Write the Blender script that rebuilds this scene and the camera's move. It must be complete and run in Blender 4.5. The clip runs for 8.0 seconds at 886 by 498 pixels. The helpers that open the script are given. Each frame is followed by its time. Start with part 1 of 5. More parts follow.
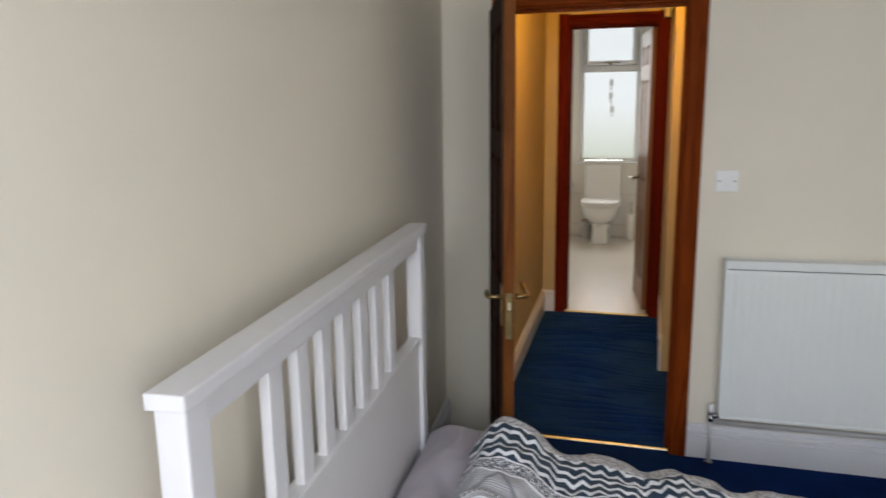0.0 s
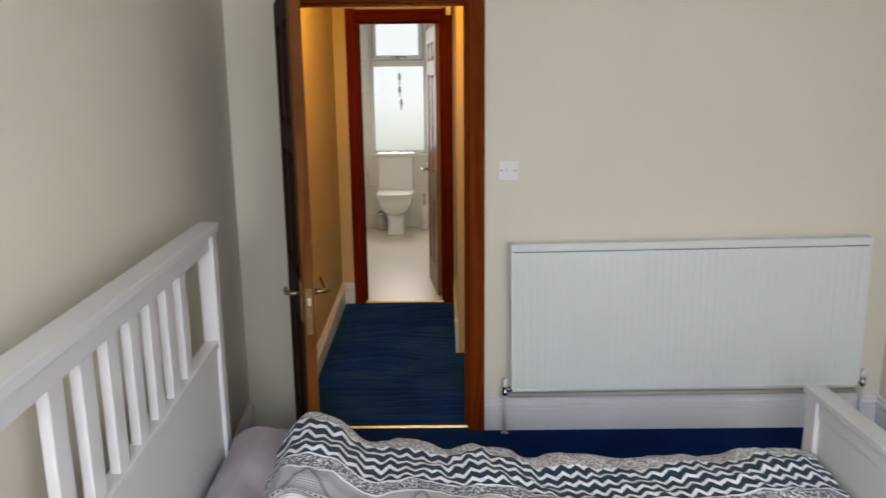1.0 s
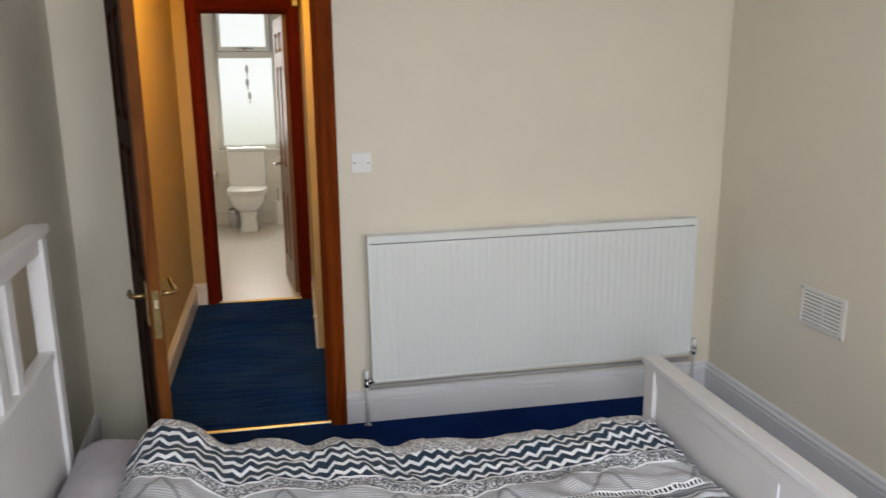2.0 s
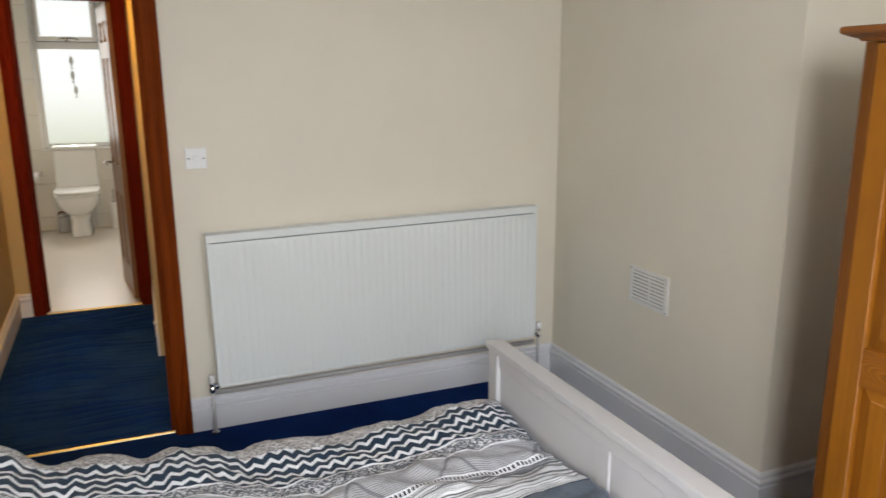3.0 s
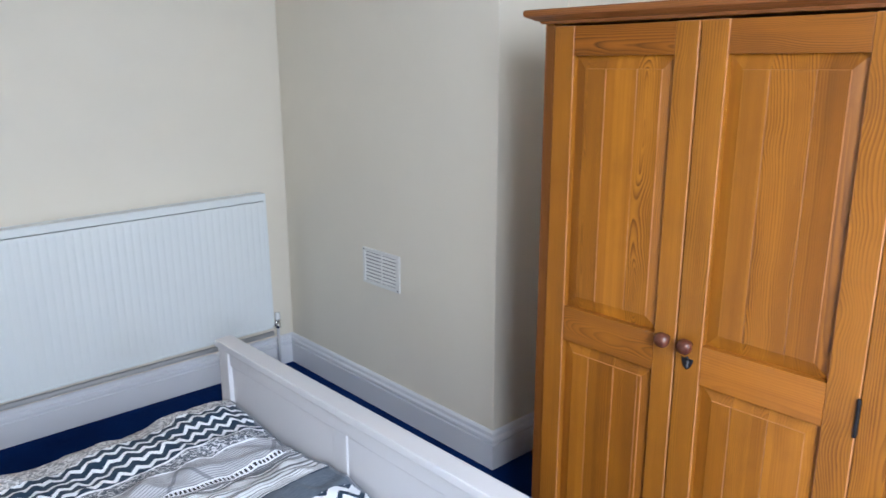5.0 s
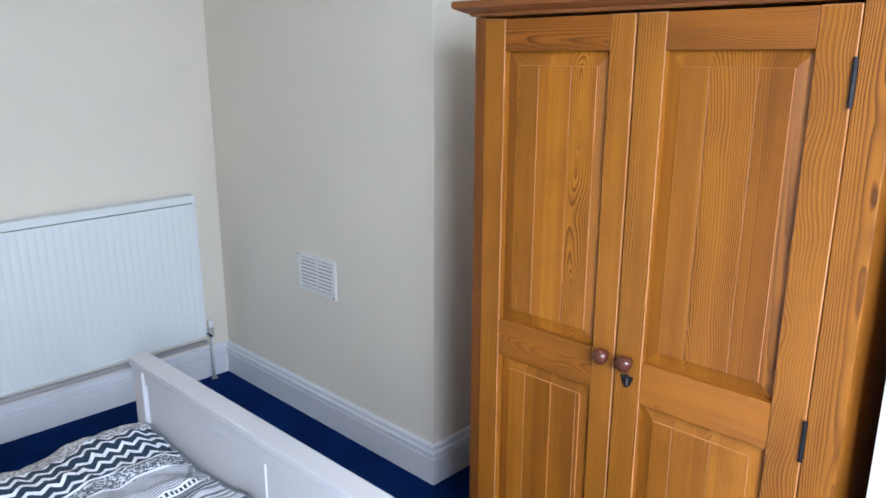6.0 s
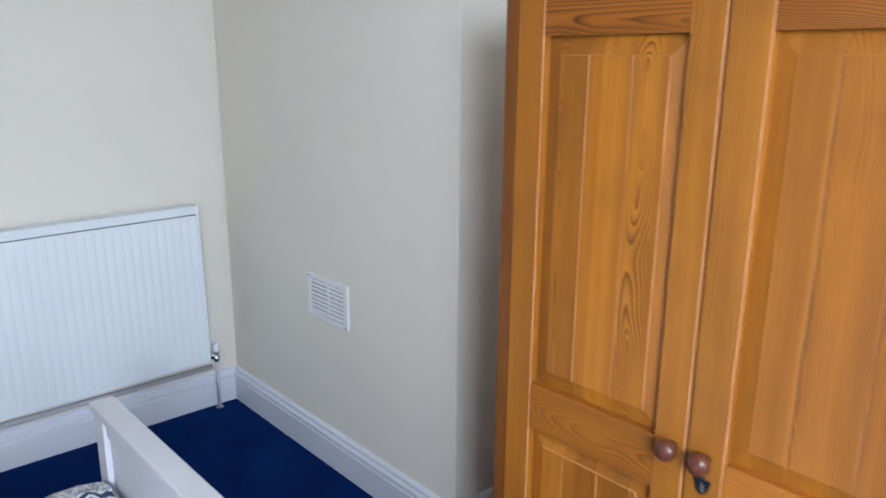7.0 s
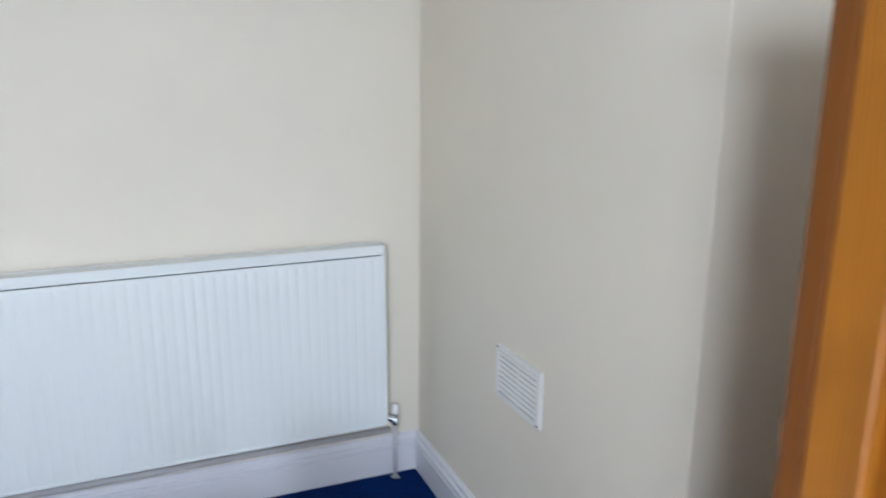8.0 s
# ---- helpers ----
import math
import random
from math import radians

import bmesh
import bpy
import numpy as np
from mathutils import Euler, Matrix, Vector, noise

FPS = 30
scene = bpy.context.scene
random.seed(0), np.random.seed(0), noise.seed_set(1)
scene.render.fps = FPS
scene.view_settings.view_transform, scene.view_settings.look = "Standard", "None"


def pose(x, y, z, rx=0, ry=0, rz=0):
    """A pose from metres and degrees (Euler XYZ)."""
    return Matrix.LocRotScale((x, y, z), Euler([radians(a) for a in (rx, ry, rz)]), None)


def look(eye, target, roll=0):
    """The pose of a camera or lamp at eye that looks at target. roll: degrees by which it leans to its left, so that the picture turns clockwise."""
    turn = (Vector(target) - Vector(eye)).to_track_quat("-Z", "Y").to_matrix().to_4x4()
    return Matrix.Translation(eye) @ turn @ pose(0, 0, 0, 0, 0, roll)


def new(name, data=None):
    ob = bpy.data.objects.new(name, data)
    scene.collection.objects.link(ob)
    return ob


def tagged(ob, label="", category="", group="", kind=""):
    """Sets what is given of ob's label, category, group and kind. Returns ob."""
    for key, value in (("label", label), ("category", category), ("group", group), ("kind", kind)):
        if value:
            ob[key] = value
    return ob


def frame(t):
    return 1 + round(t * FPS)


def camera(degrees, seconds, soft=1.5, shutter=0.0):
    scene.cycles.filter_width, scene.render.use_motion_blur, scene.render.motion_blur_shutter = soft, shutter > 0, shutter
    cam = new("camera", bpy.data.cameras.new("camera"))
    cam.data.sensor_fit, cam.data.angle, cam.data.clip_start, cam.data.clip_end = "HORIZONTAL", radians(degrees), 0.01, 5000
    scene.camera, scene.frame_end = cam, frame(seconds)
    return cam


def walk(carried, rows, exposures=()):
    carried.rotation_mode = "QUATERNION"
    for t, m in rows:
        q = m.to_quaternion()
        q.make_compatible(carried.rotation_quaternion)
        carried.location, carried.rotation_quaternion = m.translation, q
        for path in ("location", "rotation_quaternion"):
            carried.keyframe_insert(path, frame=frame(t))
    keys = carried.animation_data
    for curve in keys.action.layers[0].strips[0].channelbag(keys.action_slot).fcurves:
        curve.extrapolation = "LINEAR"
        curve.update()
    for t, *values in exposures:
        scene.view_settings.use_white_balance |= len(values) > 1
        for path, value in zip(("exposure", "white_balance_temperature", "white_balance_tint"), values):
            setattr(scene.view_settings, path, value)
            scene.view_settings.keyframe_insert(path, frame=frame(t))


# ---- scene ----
cam = camera(62.2, 8.0, soft=1.5, shutter=0.4)
PATH = [
    (0, (2.091, -3.238, 1.571), (1.55, -1.353, 1.178), -0.8),
    (0.5, (2.097, -3.255, 1.575), (1.857, -1.311, 1.168), -0.6),
    (1, (2.101, -3.261, 1.576), (2.097, -1.305, 1.159), -0.6),
    (1.5, (2.109, -3.264, 1.578), (2.303, -1.321, 1.147), -0.5),
    (1.7, (2.108, -3.267, 1.573), (2.376, -1.333, 1.141), -0.5),
    (2.8, (2.157, -3.279, 1.567), (2.82, -1.448, 1.114), -0.3),
    (3, (2.172, -3.278, 1.556), (2.911, -1.475, 1.105), -0.3),
    (3.5, (2.215, -3.282, 1.55), (3.122, -1.56, 1.091), -0.3),
    (4, (2.234, -3.281, 1.545), (3.309, -1.661, 1.075), -0.2),
    (4.5, (2.247, -3.276, 1.54), (3.456, -1.757, 1.061), -0.1),
    (5, (2.26, -3.271, 1.539), (3.566, -1.836, 1.051), -0.1),
    (5.2, (2.279, -3.265, 1.538), (3.614, -1.859, 1.048), 0.0),
    (6.3, (2.498, -3.185, 1.542), (3.884, -1.834, 1.039), 0.2),
    (6.5, (2.562, -3.149, 1.537), (3.931, -1.779, 1.037), 0.2),
    (7, (2.752, -2.966, 1.515), (4.05, -1.527, 1.02), 0.5),
    (7.5, (2.957, -2.735, 1.521), (4.089, -1.157, 1.044), 0.7),
    (7.8, (3.069, -2.611, 1.517), (4.013, -0.91, 1.056), 0.7),
    (8, (3.194, -2.494, 1.501), (3.953, -0.699, 1.053), 0.7),
]
walk(cam, [(t, look(eye, target, roll)) for t, eye, target, roll in PATH],
     exposures=[(0.0, -0.68, 5800, 10), (1.0, -0.56, 5900, 10), (1.7, -0.53, 6000, 10), (3.0, -0.45, 6050, 10), (3.6, -0.39, 5950, 10),
                (4.5, -0.25, 5300, 10), (5.2, -0.17, 5200, 10), (6.5, -0.08, 5000, 10), (7.5, -0.05, 5100, 10), (8.0, -0.05, 5250, 10)])

# ---- sky, sun and lamps ----
world = bpy.data.worlds.new("sky")
scene.world = world
world.use_nodes = True
wt = world.node_tree
sky = wt.nodes.new("ShaderNodeTexSky")
sky.sky_type, sky.sun_disc = "NISHITA", False
sky.sun_elevation, sky.sun_rotation = radians(38), radians(200)
wt.links.new(sky.outputs[0], wt.nodes["Background"].inputs[0])
wt.nodes["Background"].inputs[1].default_value = 0.12

sun = new("sun", bpy.data.lights.new("sun", "SUN"))
sun.data.energy, sun.data.angle, sun.data.color = 0.5, radians(20), (1, 0.96, 0.9)
sun.matrix_world = look((2.0, -9, 7), (3.2, -3.6, 0))


def area_lamp(name, eye, target, w, h, power, colour, spread=180):
    lamp = new(name, bpy.data.lights.new(name, "AREA"))
    lamp.data.shape, lamp.data.size, lamp.data.size_y = "RECTANGLE", w, h
    lamp.data.energy, lamp.data.color = power, colour
    lamp.data.spread = radians(spread)
    lamp.matrix_world = look(eye, target)
    return lamp


# the sky seen through the two halves of the wide window
area_lamp("window_daylight_west", (1.95, -4.42, 1.90), (3.14, -3.55, 1.25), 0.70, 0.9, 98, (1.0, 0.99, 0.97), 180)
area_lamp("window_daylight_east", (3.14, -4.42, 1.58), (2.20, -3.4, 0.25), 0.70, 1.4, 50, (1.0, 0.99, 0.97), 150)
area_lamp("bathroom_window_daylight", (1.62, 4.72, 1.62), (1.62, 3.0, 1.46), 0.55, 1.25, 23, (1.0, 0.93, 0.82))
hall_lamp = new("hall_bulb", bpy.data.lights.new("hall_bulb", "POINT"))
hall_lamp.data.energy, hall_lamp.data.color, hall_lamp.data.shadow_soft_size = 42, (1.0, 0.52, 0.06), 0.05
hall_lamp.location = (1.76, 0.36, 2.29)


# ---- materials ----
class Net:
    """A small builder for node materials."""

    def __init__(self, name, rough=0.6, metal=0.0, spec=0.5):
        self.mat = bpy.data.materials.new(name)
        self.mat.use_nodes = True
        self.tree = self.mat.node_tree
        self.bsdf = self.tree.nodes["Principled BSDF"]
        self.bsdf.inputs["Roughness"].default_value = rough
        self.bsdf.inputs["Metallic"].default_value = metal
        self.bsdf.inputs["Specular IOR Level"].default_value = spec
        self.coord = self.node("ShaderNodeTexCoord")

    def node(self, kind):
        return self.tree.nodes.new(kind)

    def put(self, value, socket):
        if hasattr(value, "is_linked"):
            self.tree.links.new(value, socket)
        else:
            socket.default_value = value

    def op(self, how, a, b=0.0, c=0.0):
        n = self.node("ShaderNodeMath")
        n.operation = how
        for v, s in zip((a, b, c), n.inputs):
            self.put(v, s)
        return n.outputs[0]

    def scaled(self, source, scale, offset=(0, 0, 0)):
        n = self.node("ShaderNodeMapping")
        self.put(source, n.inputs[0])
        n.inputs["Scale"].default_value = scale
        self.put(offset, n.inputs["Location"])
        return n.outputs[0]

    def noise(self, source, scale, detail=4.0, rough=0.55, distort=0.0):
        n = self.node("ShaderNodeTexNoise")
        self.put(source, n.inputs["Vector"])
        n.inputs["Scale"].default_value, n.inputs["Detail"].default_value = scale, detail
        n.inputs["Roughness"].default_value, n.inputs["Distortion"].default_value = rough, distort
        return n.outputs[0]

    def ramp(self, value, stops):
        n = self.node("ShaderNodeValToRGB")
        while len(n.color_ramp.elements) < len(stops):
            n.color_ramp.elements.new(0.5)
        for e, (p, c) in zip(n.color_ramp.elements, stops):
            e.position, e.color = p, (*c, 1)
        self.put(value, n.inputs[0])
        return n.outputs[0]

    def mix(self, fac, a, b, how="MIX"):
        n = self.node("ShaderNodeMix")
        n.data_type, n.blend_type = "RGBA", how
        self.put(fac, n.inputs[0])
        for v, s in ((a, n.inputs[6]), (b, n.inputs[7])):
            self.put((*v, 1) if isinstance(v, tuple) else v, s)
        return n.outputs[2]

    def bump(self, height, distance, strength=1.0, after=None):
        n = self.node("ShaderNodeBump")
        n.inputs["Strength"].default_value, n.inputs["Distance"].default_value = strength, distance
        self.put(height, n.inputs["Height"])
        if after:
            self.put(after, n.inputs["Normal"])
        self.put(n.outputs[0], self.bsdf.inputs["Normal"])
        return n.outputs[0]

    def colour(self, value):
        self.put((*value, 1) if isinstance(value, tuple) else value, self.bsdf.inputs["Base Color"])
        return self

    def rough(self, value):
        self.put(value, self.bsdf.inputs["Roughness"])
        return self


def paint(name, base, rough, patch=0.05, grain=0.0006, fine=160, flecks=0.05, wave=0.35):
    n = Net(name, rough)
    o = n.coord.outputs["Object"]
    big = n.noise(o, 1.3, 5)
    small = n.noise(o, 22, 4)
    dark = tuple(c * (1 - patch) for c in base)
    light = tuple(min(1, c * (1 + patch * 0.6)) for c in base)
    col = n.ramp(big, [(0.3, dark), (0.7, light)])
    col = n.mix(n.op("MULTIPLY", n.op("GREATER_THAN", small, 0.66), flecks), col, tuple(c * 0.86 for c in base))
    n.colour(col)
    n.rough(n.op("ADD", n.op("MULTIPLY", small, 0.2), rough - 0.1))
    first = n.bump(n.noise(o, fine, 3), grain)
    n.bump(n.noise(o, 7, 3), 0.004, wave, first)
    return n.mat


M_WALL = paint("cream_wall_emulsion", (0.765, 0.707, 0.587), 0.75, 0.04, 0.00018, 160, 0.03, 0.08)
# cream hall wall with amber lamplight mixed into its base colour
M_HALLWALL = paint("lamplit_hall_wall_emulsion", (0.54, 0.41, 0.19), 0.7, 0.06)
# unseen ceiling, greyed so it bounces less light onto the upper walls
M_CEIL = paint("dulled_ceiling_emulsion", (0.50, 0.485, 0.455), 0.85, 0.03)
M_SKIRT = paint("white_gloss_skirting", (0.75, 0.75, 0.77), 0.35, 0.04, 0.0002, 90)
M_BED = paint("white_lacquered_pine", (0.645, 0.635, 0.645), 0.38, 0.03, 0.00015, 120)
M_RAD = paint("white_radiator_enamel", (0.775, 0.80, 0.78), 0.36, 0.02, 0.00004, 80, 0.0, 0.0)
M_PLASTIC = paint("white_plastic", (0.82, 0.81, 0.79), 0.35, 0.02, 0.0001, 60)
M_VENT = paint("aged_white_vent_plastic", (0.77, 0.755, 0.71), 0.4, 0.03, 0.0001, 60)
M_VENTBACK = paint("vent_gap_shade", (0.36, 0.35, 0.335), 0.8, 0.15)
M_SLOT = paint("shadowed_slot_paint", (0.10, 0.10, 0.11), 0.6, 0.1)
M_CERAMIC = paint("white_sanitaryware", (0.84, 0.84, 0.83), 0.1, 0.02, 0.00002, 20, 0.0, 0.0)
M_TILE = paint("white_wall_tile", (0.80, 0.775, 0.71), 0.2, 0.03, 0.00002, 20, 0.0, 0.05)
M_GROUT = paint("grey_grout", (0.56, 0.535, 0.47), 0.8, 0.1)
M_LINO = paint("pale_vinyl_floor", (0.72, 0.67, 0.60), 0.36, 0.05, 0.0, 60, 0.0, 0.0)


def carpet(name, deep, worn, ripples):
    n = Net(name, 1.0, 0.0, 0.03)
    o = n.coord.outputs["Object"]
    pile = n.noise(o, 420, 3, 0.7)
    patch = n.noise(o, 4.0, 5, 0.6)
    col = n.mix(n.ramp(patch, [(0.35, (0, 0, 0)), (0.7, (1, 1, 1))]), deep, worn)
    col = n.mix(n.op("MULTIPLY", pile, 0.55), col, tuple(c * 0.4 for c in deep))
    lint = n.op("GREATER_THAN", n.noise(o, 95, 2), 0.785)
    col = n.mix(n.op("MULTIPLY", lint, 0.15), col, (0.25, 0.28, 0.34))
    n.colour(col)
    n.bsdf.inputs["Sheen Weight"].default_value = 0.12 if ripples else 0.05
    n.bsdf.inputs["Sheen Tint"].default_value = (0.25, 0.5, 0.7, 1) if ripples else (0.3, 0.45, 0.8, 1)
    n.bump(pile, 0.004, 0.8)
    return n.mat


M_CARPET = carpet("navy_pile_carpet", (0.0024, 0.0155, 0.100), (0.0062, 0.036, 0.185), False)
M_HALLCARPET = carpet("teal_navy_hall_carpet", (0.007, 0.029, 0.135), (0.014, 0.052, 0.215), True)


def wood(name, axis, stops, rough, rings, across=7.0, along=0.9, bump=0.0006, coat=0.18, spec=0.5, figure=0.5):
    """Plain-sawn timber: growth rings are the contours of a stretched noise."""
    n = Net(name, rough, 0.0, spec)
    o = n.coord.outputs["Object"]
    info = n.node("ShaderNodeObjectInfo")
    shift = n.op("MULTIPLY", info.outputs["Random"], 37.0)
    vec = n.node("ShaderNodeCombineXYZ")
    for s in vec.inputs:
        n.put(shift, s)
    scale = [across] * 3
    scale["xyz".index(axis)] = along
    p = n.scaled(o, tuple(scale), vec.outputs[0])
    field = n.noise(p, 1.0, 1.5, 0.4, 0.7)
    saw = n.op("FRACT", n.op("MULTIPLY", field, rings))
    # slow rise, quick fall: crisp late-wood lines, strong in some stretches and faint in others
    line = n.op("MULTIPLY", n.op("POWER", saw, 2.4), n.op("MINIMUM", n.op("MULTIPLY", n.op("SUBTRACT", 1.0, saw), 9.0), 1.0))
    patch_scale = [16.0] * 3
    patch_scale["xyz".index(axis)] = 1.6
    patch = n.noise(n.scaled(o, tuple(patch_scale), vec.outputs[0]), 1.0, 2)
    strong = n.ramp(patch, [(0.62 - 0.3 * figure, (0.16, 0.16, 0.16)), (0.78 - 0.3 * figure, (1, 1, 1))])
    ring = n.op("MULTIPLY", line, strong)
    streak_scale = [70.0] * 3
    streak_scale["xyz".index(axis)] = 1.2
    streak = n.noise(n.scaled(o, tuple(streak_scale), vec.outputs[0]), 1.0, 3, 0.6)
    fine_scale = [260.0] * 3
    fine_scale["xyz".index(axis)] = 5.0
    fibre = n.noise(n.scaled(o, tuple(fine_scale), vec.outputs[0]), 1.0, 3, 0.6)
    stain = n.noise(n.scaled(o, (5, 5, 3), vec.outputs[0]), 1.6, 5, 0.6)
    base = n.ramp(ring, [(0.0, stops[0]), (0.25, stops[1]), (0.8, stops[2])])
    base = n.mix(n.ramp(fibre, [(0.44, (0, 0, 0)), (0.78, (0.28, 0.28, 0.28))]), base, stops[2])
    base = n.mix(n.ramp(streak, [(0.40, (0, 0, 0)), (0.78, (0.38, 0.38, 0.38))]), base, stops[3])
    tone = n.ramp(info.outputs["Random"], [(0.0, (0.84, 0.78, 0.74)), (1.0, (1.10, 1.06, 1.05))])
    base = n.mix(1.0, base, tone, "MULTIPLY")
    base = n.mix(n.ramp(stain, [(0.48, (0, 0, 0)), (0.72, (0.75, 0.75, 0.75))]), base, stops[3])
    n.colour(base)
    n.rough(n.op("ADD", n.op("MULTIPLY", ring, 0.12), rough))
    n.bump(n.op("ADD", ring, fibre), bump, 0.35)
    n.bsdf.inputs["Coat Weight"].default_value = coat
    n.bsdf.inputs["Coat Roughness"].default_value = 0.28
    return n.mat


def pine(name, along, light, dark, coat=0.12, strips=False):
    """Waxed pine: growth rings round a pith line that runs near each piece, so that its face shows arches, waves or straight lines."""
    n = Net(name, 0.40, 0.0, 0.4)
    sep = n.node("ShaderNodeSeparateXYZ")
    n.put(n.coord.outputs["Object"], sep.inputs[0])
    across = "z" if along == "y" else "y"
    run, wide, deep = sep.outputs["xyz".index(along)], sep.outputs["xyz".index(across)], sep.outputs[0]
    chance = n.node("ShaderNodeObjectInfo").outputs["Random"]

    def draw(k, low, high):
        return n.op("ADD", n.op("MULTIPLY", n.op("FRACT", n.op("MULTIPLY", chance, k)), high - low), low)

    seed = n.op("MULTIPLY", chance, 41.0)

    def field(r, w, d):
        v = n.node("ShaderNodeCombineXYZ")
        n.put(n.op("ADD", n.op("MULTIPLY", run, r), seed), v.inputs[0])
        n.put(n.op("ADD", n.op("MULTIPLY", wide, w), seed), v.inputs[1])
        n.put(n.op("MULTIPLY", deep, d), v.inputs[2])
        return v.outputs[0]

    bend = n.op("SUBTRACT", n.noise(field(3.2, 1.5, 1), 1.0, 2, 0.5), 0.5)
    ripple = n.op("SUBTRACT", n.noise(field(11.0, 38.0, 20), 1.0, 2, 0.5), 0.5)
    side = n.op("SUBTRACT", wide, n.op("ADD", draw(17.31, -0.075, 0.075), n.op("MULTIPLY", bend, 0.05)))
    depth = n.op("ADD", n.op("ADD", draw(53.7, 0.012, 0.055), deep), n.op("ADD", n.op("MULTIPLY", run, draw(91.9, -0.045, 0.045)), n.op("MULTIPLY", bend, 0.06)))
    radius = n.op("SQRT", n.op("ADD", n.op("MULTIPLY", side, side), n.op("MULTIPLY", depth, depth)))
    radius = n.op("ADD", radius, n.op("MULTIPLY", ripple, 0.0035))
    # rings lie closer in some years than in others
    years = n.op("MULTIPLY", n.op("ADD", radius, n.op("MULTIPLY", n.op("SINE", n.op("MULTIPLY", radius, 130.0)), 0.0022)), draw(29.3, 190, 320))
    saw = n.op("FRACT", years)
    line = n.op("MULTIPLY", n.op("POWER", saw, 2.0), n.op("MINIMUM", n.op("MULTIPLY", n.op("SUBTRACT", 1.0, saw), 7.0), 1.0))
    patch = n.ramp(n.noise(field(2.5, 14.0, 5), 1.0, 2), [(0.35, (0.35, 0.35, 0.35)), (0.62, (1, 1, 1))])
    ring = n.op("MULTIPLY", n.op("MULTIPLY", line, patch), draw(71.3, 0.40 if not strips else 0.15, 1.5 if not strips else 1.6))
    fibre = n.noise(field(7.0, 420.0, 300), 1.0, 3, 0.6)
    streak = n.noise(field(1.3, 60.0, 30), 1.0, 3, 0.55)
    blotch = n.noise(field(6.0, 9.0, 4), 1.0, 4, 0.6)
    mid = tuple(0.45 * a + 0.55 * b for a, b in zip(light, dark))
    col = n.mix(n.op("MINIMUM", ring, 1.0), light, dark)
    col = n.mix(n.ramp(streak, [(0.42, (0, 0, 0)), (0.75, (0.5, 0.5, 0.5))]), col, mid)
    col = n.mix(n.ramp(fibre, [(0.46, (0, 0, 0)), (0.80, (0.35, 0.35, 0.35))]), col, mid)
    col = n.mix(n.ramp(blotch, [(0.52, (0, 0, 0)), (0.72, (0.45, 0.45, 0.45))]), col, mid)
    tone = n.ramp(n.op("FRACT", n.op("MULTIPLY", chance, 7.7)), [(0.0, (0.80, 0.73, 0.66)), (0.5, (0.98, 0.95, 0.93)), (1.0, (1.16, 1.14, 1.15))])
    col = n.mix(1.0, col, tone, "MULTIPLY")
    if strips:
        # each board is glued up from narrower staves of slightly different colour
        cell = n.node("ShaderNodeTexWhiteNoise")
        cell.noise_dimensions = "1D"
        n.put(n.op("ADD", n.op("FLOOR", n.op("ADD", n.op("MULTIPLY", wide, 21.0), draw(13.1, 0.0, 1.0))), n.op("MULTIPLY", chance, 91.0)), cell.inputs["W"])
        col = n.mix(1.0, col, n.ramp(cell.outputs["Value"], [(0.0, (0.80, 0.74, 0.66)), (1.0, (1.12, 1.11, 1.10))]), "MULTIPLY")
    n.colour(col)
    n.rough(n.op("ADD", n.op("MULTIPLY", blotch, 0.16), n.op("ADD", n.op("MULTIPLY", ring, 0.08), 0.30)))
    n.bump(n.op("ADD", ring, n.op("MULTIPLY", fibre, 0.5)), 0.0005, 0.4)
    n.bsdf.inputs["Coat Weight"].default_value = coat
    n.bsdf.inputs["Coat Roughness"].default_value = 0.25
    return n.mat


M_PINE_Z = pine("waxed_pine_upright_grain", "z", (0.405, 0.158, 0.010), (0.076, 0.017, 0.0015))
M_PINE_Y = pine("waxed_pine_level_grain", "y", (0.355, 0.128, 0.009), (0.070, 0.016, 0.0015))
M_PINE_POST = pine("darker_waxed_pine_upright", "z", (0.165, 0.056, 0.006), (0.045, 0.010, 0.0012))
M_PINE_DARK = pine("waxed_pine_cornice", "y", (0.26, 0.098, 0.022), (0.11, 0.033, 0.006))
M_PINE_BOARD = pine("waxed_pine_panel_board", "z", (0.395, 0.155, 0.009), (0.066, 0.015, 0.0014), strips=True)
MAHOG = [(0.215, 0.044, 0.003), (0.17, 0.032, 0.0025), (0.10, 0.016, 0.002), (0.12, 0.020, 0.002)]
M_MAHOG_Z = wood("varnished_mahogany_upright", "z", MAHOG, 0.6, 9, 14, 0.7, coat=0.0, spec=0.05)
M_MAHOG_X = wood("varnished_mahogany_level", "x", MAHOG, 0.6, 9, 14, 0.7, coat=0.0, spec=0.05)
REDDARK = [(0.12, 0.011, 0.0015), (0.10, 0.009, 0.001), (0.065, 0.005, 0.001), (0.08, 0.007, 0.001)]
M_RED_Z = wood("dark_red_varnish_upright", "z", REDDARK, 0.6, 9, 14, 0.7, coat=0.0, spec=0.05)
M_RED_X = wood("dark_red_varnish_level", "x", REDDARK, 0.6, 9, 14, 0.7, coat=0.0, spec=0.05)
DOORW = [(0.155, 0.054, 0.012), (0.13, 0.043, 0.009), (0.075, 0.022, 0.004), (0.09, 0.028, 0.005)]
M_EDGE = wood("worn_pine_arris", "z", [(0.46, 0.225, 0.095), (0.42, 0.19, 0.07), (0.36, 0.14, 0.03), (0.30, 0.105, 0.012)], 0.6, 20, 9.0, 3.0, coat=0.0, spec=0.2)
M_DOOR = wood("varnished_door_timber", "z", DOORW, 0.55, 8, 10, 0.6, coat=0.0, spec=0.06)
